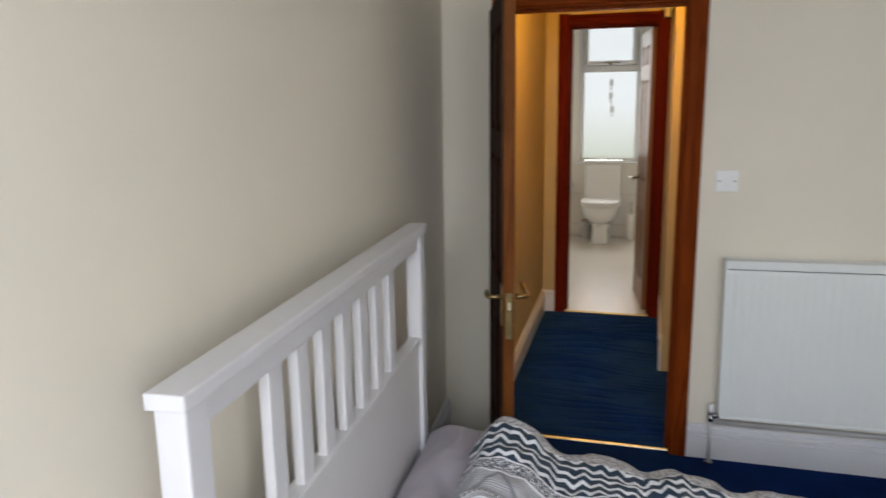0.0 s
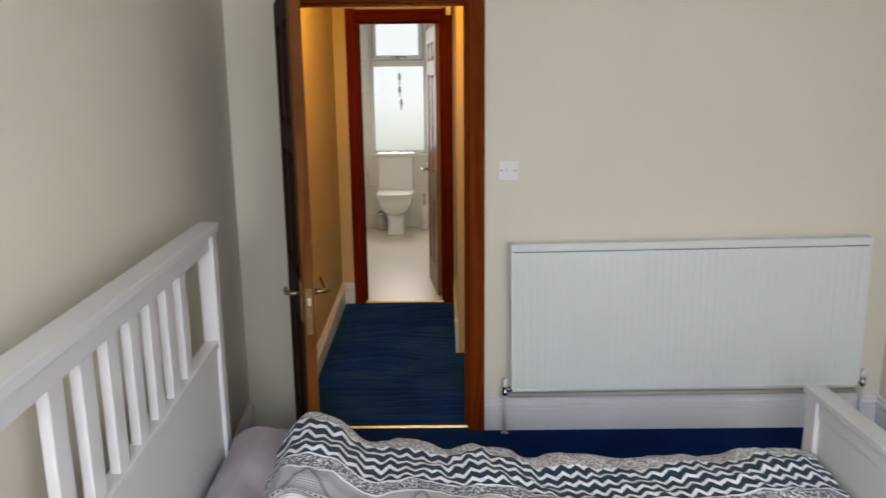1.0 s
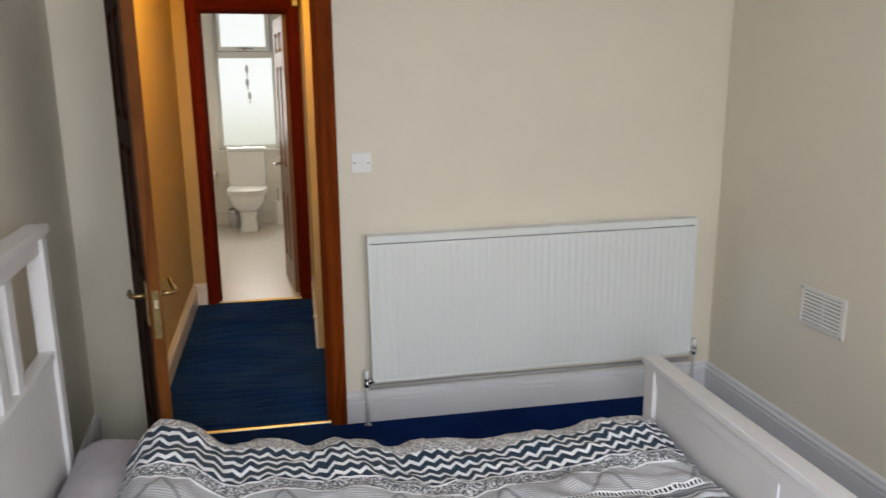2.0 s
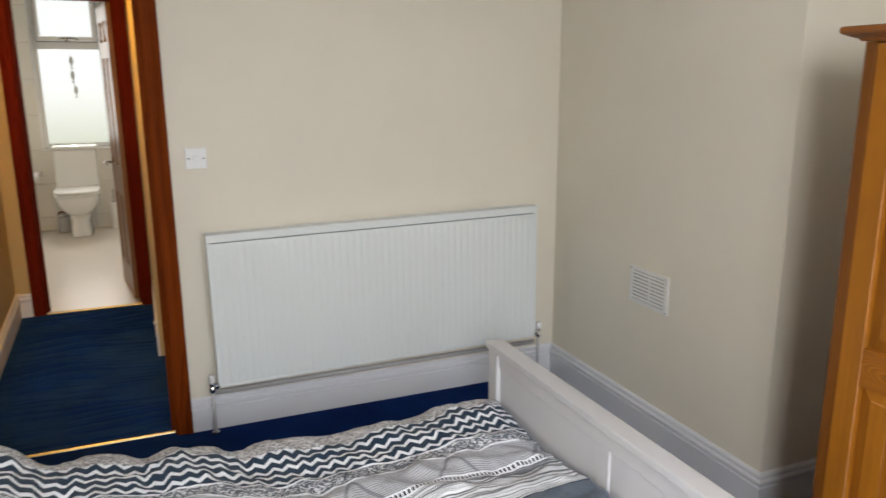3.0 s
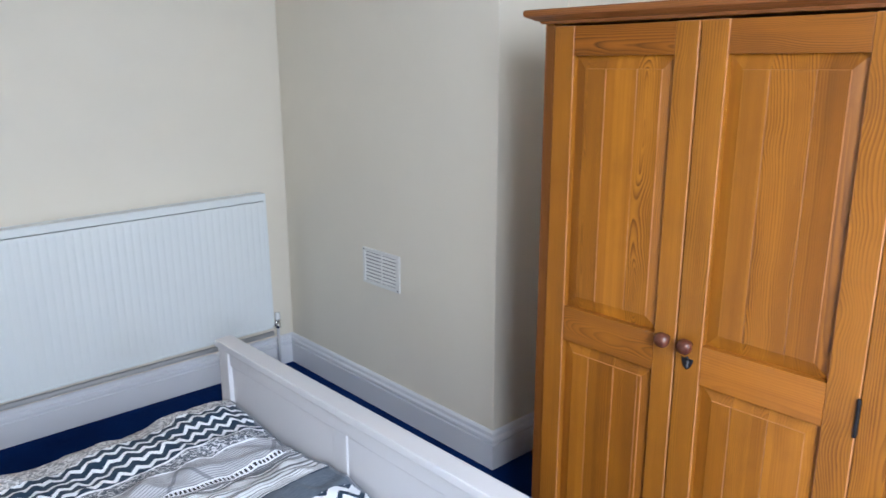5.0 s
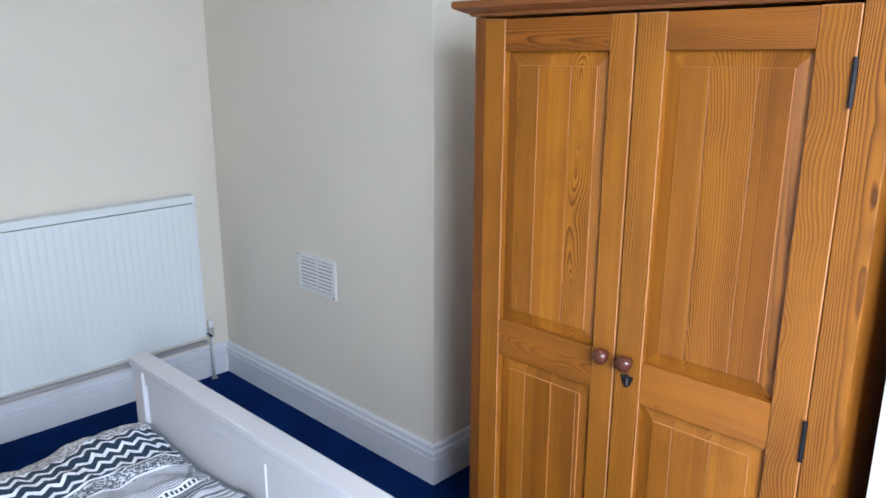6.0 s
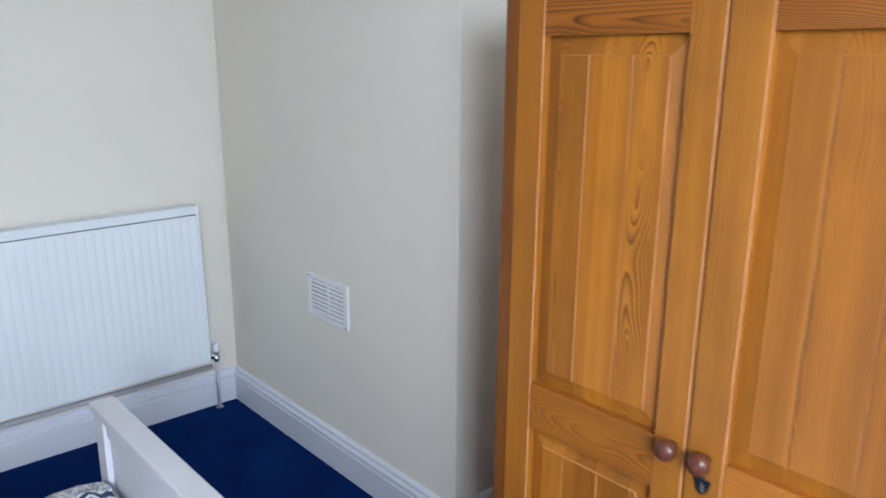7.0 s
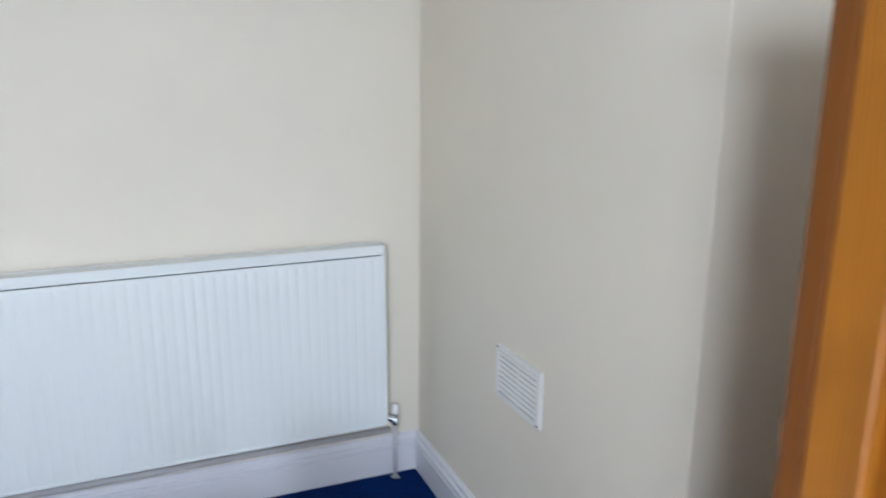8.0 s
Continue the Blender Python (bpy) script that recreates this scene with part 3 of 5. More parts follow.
def lever_handle(parent, m, side, mat, curl=0.0):
    """A lever on a long back plate; m has x towards the latch edge; side is the face, 1 or -1."""
    h = part("handle_plate", boxes((-0.02, 0.02, 0, 0.006, -0.075, 0.075), bevel=0.002, m=m @ Matrix.Diagonal((1, side, 1, 1))), mat, parent)
    s = m @ Matrix.Diagonal((1, side, 1, 1))
    part("lever", tube([s @ Vector(p) for p in ((0, 0.004, 0.03), (0, 0.03, 0.03), (0, 0.042, 0.03), (-0.012, 0.052, 0.03), (-0.05, 0.054, 0.031), (-0.095, 0.05, 0.027 + 0.3 * curl), (-0.112, 0.046, 0.021 + curl))],
                       [0.011, 0.008, 0.008, 0.009, 0.0085, 0.007, 0.004 if not curl else 0.008], 12), mat, h, smooth=True)


lever_handle(bed_door, swing @ Matrix.Translation((DW - 0.05, 0.0, 0.845)), 1, M_OLDBRASS, 0.032)
lever_handle(bed_door, swing @ Matrix.Translation((DW - 0.05, -DT, 0.845)), -1, M_OLDBRASS)
part("latch_plate", boxes((DW - 0.0005, DW + 0.002, -DT + 0.009, -0.009, 0.73, 0.90), bevel=0.0008, m=swing), M_DULLBRASS, bed_door, "tarnished brass latch plate")
part("latch_bolt", boxes((DW + 0.0015, DW + 0.011, -DT + 0.014, -0.014, 0.84, 0.868), bevel=0.002, m=swing), M_BRASS, bed_door)
for z in (0.22, 1.0, 1.72):
    part("hinge", tube([swing @ Vector((-0.004, 0.004, z)), swing @ Vector((-0.004, 0.004, z + 0.09))], 0.006, 10), M_BRASS, bed_door)

# ---- the hall ----
HL, HR = 1.375, 2.20


def hall_floor():
    bm = bmesh.new()
    nx, ny = 40, 600
    rows = []
    for j in range(ny + 1):
        y = 0.02 + (HALL_END - 0.02) * j / ny
        row = []
        for i in range(nx + 1):
            x = HL - 0.06 + (HR - HL + 0.12) * i / nx
            z = RISE * max(0, y) / HALL_END - 0.0025
            # loose, rucked carpet: low folds across the hall, fading at both edges
            edge = min(1.0, max(0.0, (x - HL) / 0.2)) * min(1.0, max(0.0, (HR - x) / 0.06 + 0.3))
            wander = 0.05 * noise.noise(Vector((x * 2.0, y * 1.2, 3.1)))
            phase = (y + wander) * 26 + 1.3 * noise.noise(Vector((x * 1.6, y * 3.5, 0)))
            def ruck(p):
                """A soft swell with a narrow crease where it meets the next."""
                f = (p / math.tau) % 1.0
                d = min(f, 1 - f)
                return 0.35 * math.sin(math.pi * f) - max(0.0, 1 - d / 0.12)
            fold = ruck(phase * 3.0) * min(1.0, max(0.0, 0.30 + 1.9 * noise.noise(Vector((x * 2.2, y * 5.5, 7.0)))))
            fold += 0.45 * ruck(phase * 5.3 + 1) * max(0.0, noise.noise(Vector((x * 3, y * 9, 2.0))) + 0.2)
            fade = min(1, y / 0.2) * min(1, (HALL_END - y) / 0.12)
            row.append(bm.verts.new((x, y, z + 0.060 * edge * fade * fold)))
        rows.append(row)
    for a, b in zip(rows, rows[1:]):
        for i in range(nx):
            bm.faces.new((a[i], a[i + 1], b[i + 1], b[i]))
    low = bmesh.ops.extrude_face_region(bm, geom=bm.faces[:])["geom"]
    for v in low:
        if isinstance(v, bmesh.types.BMVert):
            v.co.z -= 0.12
    return bm


tagged(part("hall_floor", hall_floor(), M_HALLCARPET, smooth=True), "rucked dark teal carpet rising gently along the hall", "floor", kind="structure")
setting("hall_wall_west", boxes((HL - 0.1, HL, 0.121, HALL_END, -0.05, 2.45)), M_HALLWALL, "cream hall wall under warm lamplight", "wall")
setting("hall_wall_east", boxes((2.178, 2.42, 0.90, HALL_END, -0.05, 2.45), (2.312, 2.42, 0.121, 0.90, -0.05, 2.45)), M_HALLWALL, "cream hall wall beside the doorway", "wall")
setting("hall_ceiling", boxes((HL - 0.1, HR + 0.22, 0.121, HALL_END + 0.1, 2.45, 2.55)), M_CEIL, "plain hall ceiling in the same dulled paint", "ceiling")
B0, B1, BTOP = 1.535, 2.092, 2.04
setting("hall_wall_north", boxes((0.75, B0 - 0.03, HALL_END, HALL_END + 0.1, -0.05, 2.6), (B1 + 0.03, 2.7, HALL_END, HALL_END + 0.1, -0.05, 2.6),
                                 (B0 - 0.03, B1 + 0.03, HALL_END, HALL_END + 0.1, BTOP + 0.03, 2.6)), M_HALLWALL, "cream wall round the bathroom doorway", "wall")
setting("baseboard", sweep(SKIRT, (HL, 0.121, -0.02), (HL, HALL_END, RISE - 0.005), (1, 0, 0)), M_SKIRT, "white gloss skirting board along the hall", "skirting board")
setting("baseboard", sweep([(o * 0.7, h) for o, h in SKIRT], (2.178, 0.90, 0.05), (2.178, HALL_END, RISE - 0.005), (-1, 0, 0)), M_SKIRT, "white gloss skirting board on the short hall wall", "skirting board")
setting("baseboard", sweep(SKIRT, (HL, HALL_END, RISE - 0.01), (B0 - 0.075, HALL_END, RISE - 0.01), (0, -1, 0)), M_SKIRT, "short white skirting board beside the bathroom doorway", "skirting board")
door_lining("door_frame_2", B0, B1, HALL_END - 0.001, HALL_END + 0.101, BTOP, RISE - 0.01, True, True, "dark red varnished door frame of the bathroom", 0.95, M_RED_Z, M_RED_X)
setting("threshold_2", sweep([(0, 0), (0.003, 0.005), (0.010, 0.008), (0.017, 0.005), (0.020, 0)], (B0, HALL_END - 0.014, RISE), (B1, HALL_END - 0.014, RISE), (0, 1, 0)), M_BRASS, "brass threshold strip of the bathroom", "threshold")
# pendant that lights the hall
pend = thing("pendant_lamp", (1.76, 0.36, 2.45), "small warm pendant lamp on the hall ceiling", "lamp")
part("ceiling_rose", lathe([(0.045, 0), (0.045, -0.012), (0.02, -0.03), (0.006, -0.034)], Matrix.Translation((1.76, 0.36, 2.449))), M_PLASTIC, pend, smooth=True)
part("flex", tube([(1.76, 0.36, 2.42), (1.76, 0.36, 2.39)], 0.003, 8), M_PLASTIC, pend)
part("shade", lathe([(0.03, 0.08), (0.10, 0.0), (0.097, 0.0), (0.027, 0.078)], Matrix.Translation((1.76, 0.36, 2.31))), M_PLASTIC, pend, smooth=True)
# door closer at the head of the bathroom frame
closer = thing("door_catch", (2.14, HALL_END - 0.03, 2.09), "small white sensor on the bathroom door frame", "sensor")
part("body", boxes((2.125, 2.16, HALL_END - 0.062, HALL_END - 0.028, 2.07, 2.13), bevel=0.006), M_PLASTIC, closer)
stopper = thing("door_stop", (2.17, 0.93, 0.25), "small white door stop on the hall wall", "door stop")
part("body", lathe([(0.02, 0), (0.02, 0.006), (0.011, 0.01), (0.010, 0.014), (0.012, 0.018), (0.010, 0.022)], Matrix.Translation((2.1775, 0.93, 0.245)) @ Matrix.Rotation(radians(-90), 4, "Y")), M_PLASTIC, stopper, smooth=True)

# ---- the bathroom ----
BX0, BX1, BC = 0.95, 2.45, 2.6
setting("bathroom_floor", boxes((BX0 - 0.1, BX1 + 0.1, HALL_END + 0.012, BATH_END + 0.2, -0.05, RISE)), M_LINO, "pale vinyl bathroom floor", "floor")
setting("bathroom_ceiling", boxes((BX0 - 0.1, BX1 + 0.1, HALL_END + 0.1, BATH_END + 0.2, BC, BC + 0.1)), M_CEIL, "plain bathroom ceiling in the same dulled paint", "ceiling")
V0, V1, VZ0, VZ1 = 1.302, 1.94, 0.905, 2.42
bw = setting("bathroom_wall_north", boxes((BX0 - 0.1, V0, BATH_END, BATH_END + 0.2, -0.05, BC), (V1, BX1 + 0.1, BATH_END, BATH_END + 0.2, -0.05, BC),
                                          (V0, V1, BATH_END, BATH_END + 0.2, -0.05, VZ0), (V0, V1, BATH_END, BATH_END + 0.2, VZ1, BC)), M_GROUT, "white tiled bathroom wall round the window", "wall")
bww = setting("bathroom_wall_west", boxes((BX0 - 0.1, BX0, HALL_END + 0.101, BATH_END, -0.05, BC)), M_TILE, "white tiled bathroom side wall", "wall")
bwe = setting("bathroom_wall_east", boxes((BX1, BX1 + 0.1, HALL_END + 0.101, BATH_END, -0.05, BC)), M_TILE, "plain white bathroom side wall", "wall")


def tile_mesh(w, h):
    return mesh_of("tile", boxes((-w / 2, w / 2, -0.007, 0.0, -h / 2, h / 2), bevel=0.0018, segments=1), M_TILE)


def wall_tiles():
    """Tiles round the window, cut at its reveal; the lowest row is the skirting tile."""
    made = {}
    rows = [(RISE + 0.001, 0.25)] + [(0.25 + i * 0.3275, 0.25 + (i + 1) * 0.3275) for i in range(2)] + [(0.905 + i * 0.335, 0.905 + (i + 1) * 0.335) for i in range(5)]
    cols = [BX0 + 0.002 + i * 0.25 for i in range(6)]
    for z0, z1 in rows:
        for x0 in cols:
            spans = [(x0, min(x0 + 0.25, BX1))]
            if z1 > VZ0 + 0.01 and z0 < VZ1:
                spans = [s for s in ((x0, min(x0 + 0.25, V0)), (max(x0, V1), min(x0 + 0.25, BX1))) if s[1] - s[0] > 0.03]
            for a, b in spans:
                top = min(z1, VZ0) if (z0 < VZ0 < z1 and a < V1 and b > V0) else min(z1, BC)
                w, h = round(b - a - 0.004, 3), round(top - z0 - 0.004, 3)
                if w < 0.02 or h < 0.02:
                    continue
                key = (w, h)
                if key not in made:
                    made[key] = tile_mesh(w, h)
                t = part("tile", made[key], M_TILE, bw)
                t.matrix_basis = Matrix.Translation(((a + b) / 2, BATH_END - 0.0005, (z0 + top) / 2))


bath_window = window("window_2", V0, V1, BATH_END + 0.09, BATH_END + 0.15, VZ0, VZ1, [], [1.889], M_FROST, "frosted bathroom window with a white frame and top light", 0.05)
setting("bathroom_sill", boxes((V0 - 0.01, V1 + 0.01, BATH_END - 0.03, BATH_END + 0.092, VZ0 - 0.004, VZ0 + 0.014), bevel=0.004), M_CERAMIC, "white tiled window sill in the bathroom", "sill")
setting("window_reveal", boxes((V0, V0 + 0.012, BATH_END - 0.008, BATH_END + 0.089, VZ0 + 0.015, VZ1), (V1 - 0.012, V1, BATH_END - 0.008, BATH_END + 0.089, VZ0 + 0.015, VZ1),
                               (V0 + 0.012, V1 - 0.012, BATH_END - 0.008, BATH_END + 0.089, VZ1 - 0.012, VZ1)), M_PLASTIC, "white trim lining the bathroom window", "trim")
# the top light's own sash, set proud of the frame, with a dark rubber seal round it
sx0, sx1, sz0, sz1, sy = 1.357, 1.886, 1.926, VZ1 - 0.052, BATH_END + 0.062
sash = part("sash", boxes((sx0, sx0 + 0.034, sy, sy + 0.045, sz0, sz1), (sx1 - 0.045, sx1, sy, sy + 0.045, sz0, sz1), (sx0 + 0.034, sx1 - 0.045, sy, sy + 0.045, sz0, sz0 + 0.044),
                          (sx0 + 0.034, sx1 - 0.045, sy, sy + 0.045, sz1 - 0.04, sz1), bevel=0.005), M_PLASTIC, bath_window)
part("seal", boxes((sx0 - 0.003, sx1 + 0.003, sy + 0.02, sy + 0.027, sz0 - 0.006, sz0 - 0.001), (sx0 - 0.006, sx0 - 0.001, sy + 0.02, sy + 0.027, sz0, sz1), (sx1 + 0.001, sx1 + 0.006, sy + 0.02, sy + 0.027, sz0, sz1)),
     M_SLOT, sash, "dark rubber seal")
stay = thing("window_stay", (1.62, BATH_END + 0.07, 1.99), "small white stay on the top light", "window stay")
part("arm", tube([(1.55, BATH_END + 0.050, 1.945), (1.62, BATH_END + 0.045, 1.955), (1.72, BATH_END + 0.050, 1.945)], 0.008, 8), M_CHROME, stay)
part("pivot", boxes((1.60, 1.64, BATH_END + 0.045, BATH_END + 0.063, 1.925, 1.945), bevel=0.002), M_CHROME, stay)
setting("backdrop", boxes((-0.5, 4.0, BATH_END + 0.26, BATH_END + 0.28, -0.6, 4.0)), M_GLOW, "pale overcast daylight beyond the frosted window", "sky")

# bathroom door, open inwards
bh = Vector((B1 - 0.004, HALL_END + 0.103, 0))
bswing = Matrix.Translation(bh) @ Matrix.Rotation(radians(97.5), 4, "Z")
bath_door = thing("door_2", bh + Vector((0, 0, RISE)), "varnished six panel door standing open into the bathroom", "door", kind="structure")
BW, BT, BZ0, BZ1 = 0.56, 0.036, RISE + 0.012, 2.03
for x0, x1 in ((0, 0.09), (BW - 0.09, BW)):
    part("stile", boxes((x0, x1, 0, BT, BZ0, BZ1), bevel=0.003, m=bswing), M_BATHDOOR, bath_door)
zs = [(BZ0, 0.32), (0.80, 1.0), (1.70, 1.80), (BZ1 - 0.1, BZ1)]
for z0, z1 in zs:
    part("rail", boxes((0.09, BW - 0.09, 0.001, BT - 0.001, z0, z1), bevel=0.002, m=bswing), M_BATHDOOR, bath_door)
for (_, z0), (z1, _) in zip(zs, zs[1:]):
    part("muntin", boxes((0.25, 0.31, 0.001, BT - 0.001, z0, z1), bevel=0.002, m=bswing), M_BATHDOOR, bath_door)
    for x0, x1 in ((0.09, 0.25), (0.31, BW - 0.09)):
        part("panel", boxes((x0, x1, 0.012, BT - 0.012, z0, z1), (x0 + 0.025, x1 - 0.025, 0.005, BT - 0.005, z0 + 0.025, z1 - 0.025), m=bswing), M_BATHDOOR, bath_door)
lever_handle(bath_door, bswing @ Matrix.Translation((BW - 0.05, BT, 0.97)), 1, M_CHROME)
lever_handle(bath_door, bswing @ Matrix.Translation((BW - 0.05, 0.0, 0.97)), -1, M_CHROME)


def rounded(hw, hl, power, k, sides=40):
    """Points of a rounded outline, half width hw, half length hl."""
    a = k * math.tau / sides
    c, s = math.cos(a), math.sin(a)
    return hw * math.copysign(abs(c) ** (2 / power), c), hl * math.copysign(abs(s) ** (2 / power), s)


def loft(layers, sides=40):
    """Stacked rounded outlines: (cx, cy, z, half width, half length, power)."""
    bm = bmesh.new()
    rings = []
    for cx, cy, z, hw, hl, power in layers:
        rings.append([bm.verts.new((cx + rounded(hw, hl, power, k, sides)[0], cy + rounded(hw, hl, power, k, sides)[1], z)) for k in range(sides)])
    for one, two in zip(rings, rings[1:]):
        for k in range(sides):
            bm.faces.new((one[k], one[(k + 1) % sides], two[(k + 1) % sides], two[k]))
    bm.faces.new(rings[0]), bm.faces.new(rings[-1])
    return bm


def toilet():
    cx, z = 1.588, RISE
    t = thing("toilet", (cx, 4.5, z), "white ceramic close coupled toilet with its lid down", "toilet")
    part("pedestal", loft([(cx, 4.52, z, 0.095, 0.20, 4), (cx, 4.52, z + 0.03, 0.09, 0.195, 4), (cx, 4.52, z + 0.14, 0.082, 0.18, 3.5), (cx, 4.51, z + 0.21, 0.10, 0.20, 3)]), M_CERAMIC, t, smooth=True)
    part("bowl", loft([(cx, 4.51, z + 0.205, 0.095, 0.19, 3), (cx, 4.48, z + 0.26, 0.145, 0.235, 3), (cx, 4.465, z + 0.32, 0.178, 0.255, 3), (cx, 4.46, z + 0.385, 0.188, 0.262, 3.2), (cx, 4.46, z + 0.395, 0.184, 0.258, 3.2)]), M_CERAMIC, t, smooth=True)
    part("seat", loft([(cx, 4.455, z + 0.397, 0.186, 0.262, 3.4), (cx, 4.455, z + 0.40, 0.195, 0.27, 3.4), (cx, 4.455, z + 0.412, 0.195, 0.27, 3.4), (cx, 4.455, z + 0.416, 0.19, 0.265, 3.4)]), M_PLASTIC, t, smooth=True)
    part("lid", loft([(cx, 4.455, z + 0.418, 0.19, 0.265, 3.4), (cx, 4.455, z + 0.422, 0.196, 0.271, 3.4), (cx, 4.455, z + 0.440, 0.196, 0.271, 3.4), (cx, 4.455, z + 0.447, 0.186, 0.26, 3.4)]), M_PLASTIC, t, smooth=True)
    part("cistern", boxes((cx - 0.185, cx + 0.185, 4.605, 4.775, z + 0.40, z + 0.80), bevel=0.02, segments=4), M_CERAMIC, t, smooth=False)
    lid = part("cistern_lid", boxes((cx - 0.195, cx + 0.195, 4.595, 4.778, z + 0.802, z + 0.835), bevel=0.012, segments=3), M_CERAMIC, t)
    part("flush_button", lathe([(0.022, 0), (0.022, 0.006), (0.018, 0.009)], Matrix.Translation((cx, 4.69, z + 0.834))), M_CHROME, lid)


toilet()
brush = thing("toilet_brush", (1.885, 4.68, RISE), "white toilet brush in a tall holder", "toilet brush")
part("holder", lathe([(0.047, 0), (0.05, 0.01), (0.044, 0.12), (0.047, 0.255), (0.042, 0.26), (0.02, 0.262)], Matrix.Translation((1.885, 4.68, RISE))), M_PLASTIC, brush, smooth=True)
part("brush_handle", lathe([(0.012, 0.262), (0.009, 0.28), (0.009, 0.36), (0.013, 0.38), (0.008, 0.395)], Matrix.Translation((1.885, 4.68, RISE))), M_CHROME, brush, smooth=True)
bin_ = thing("pedal_bin", (1.425, 4.66, RISE), "small grey steel pedal bin beside the toilet", "bin")
part("bin_body", lathe([(0.05, 0.0), (0.055, 0.006), (0.055, 0.15), (0.05, 0.152)], Matrix.Translation((1.425, 4.66, RISE))), M_PIPE, bin_, smooth=True)
part("bin_lid", lathe([(0.056, 0.154), (0.054, 0.168), (0.03, 0.182), (0.005, 0.185)], Matrix.Translation((1.425, 4.66, RISE))), M_CHROME, bin_, smooth=True)

supply = thing("water_pipe", (1.372, 4.74, RISE), "dull copper water pipe beside the toilet", "pipe")
part("pipe", tube([(1.372, 4.74, RISE), (1.372, 4.74, 0.27), (1.378, 4.735, 0.295), (1.40, 4.725, 0.302), (1.46, 4.71, 0.304)], 0.0085, 12), M_COPPER, supply, smooth=True)
part("tap", lathe([(0.013, -0.014), (0.014, -0.010), (0.014, 0.010), (0.010, 0.014)], Matrix.Translation((1.372, 4.74, 0.21))), M_CHROME, supply, smooth=True)
roll = thing("toilet_roll", (1.205, 4.715, 0.66), "white toilet roll on a chrome wall holder", "toilet roll")
part("holder", tube([(1.275, 4.782, 0.70), (1.275, 4.73, 0.70), (1.272, 4.716, 0.69), (1.267, 4.715, 0.672), (1.258, 4.715, 0.664), (1.14, 4.715, 0.664)], 0.005, 10), M_CHROME, roll, smooth=True)
part("paper", lathe([(0.021, -0.05), (0.052, -0.05), (0.054, -0.047), (0.054, 0.047), (0.052, 0.05), (0.021, 0.05)], Matrix.Translation((1.205, 4.715, 0.652)) @ Matrix.Rotation(radians(90), 4, "Y")), M_PLASTIC, roll, smooth=False)


def fish(cx, cz, w, h, parent):
    """A small cut-out fish, hung head down."""
    bm = bmesh.new()
    k = 22
    outline = []
    for i in range(k + 1):
        s = i / k
        outline.append((w * math.sin(math.pi * min(1, s * 1.25)) ** 0.8 if s < 0.8 else w * (s - 0.8) * 4.0, h * (s - 0.5)))
    pts = [(cx + a, cz - b) for a, b in outline] + [(cx - a - 0.0006, cz - b) for a, b in reversed(outline)]
    front = [bm.verts.new((x, 4.876, z)) for x, z in pts]
    back = [bm.verts.new((x, 4.882, z)) for x, z in pts]
    bm.faces.new(front), bm.faces.new(back)
    for i in range(len(pts)):
        j = (i + 1) % len(pts)
        bm.faces.new((front[i], front[j], back[j], back[i]))
    part("fish_shape", bm, M_FISH, parent)


mobile = thing("fish_mobile", (1.635, 4.88, 1.87), "string of three small grey fish hung in the window", "hanging ornament")
part("string", tube([(1.632, 4.879, 1.875), (1.640, 4.879, 1.43)], 0.0012, 6), M_PIPE, mobile)
part("hook", boxes((1.624, 1.640, 4.873, 4.887, 1.868, 1.888), bevel=0.002), M_PLASTIC, mobile)
for cx, cz in ((1.634, 1.732), (1.632, 1.597), (1.648, 1.457)):
    fish(cx, cz, 0.018, 0.118, mobile)

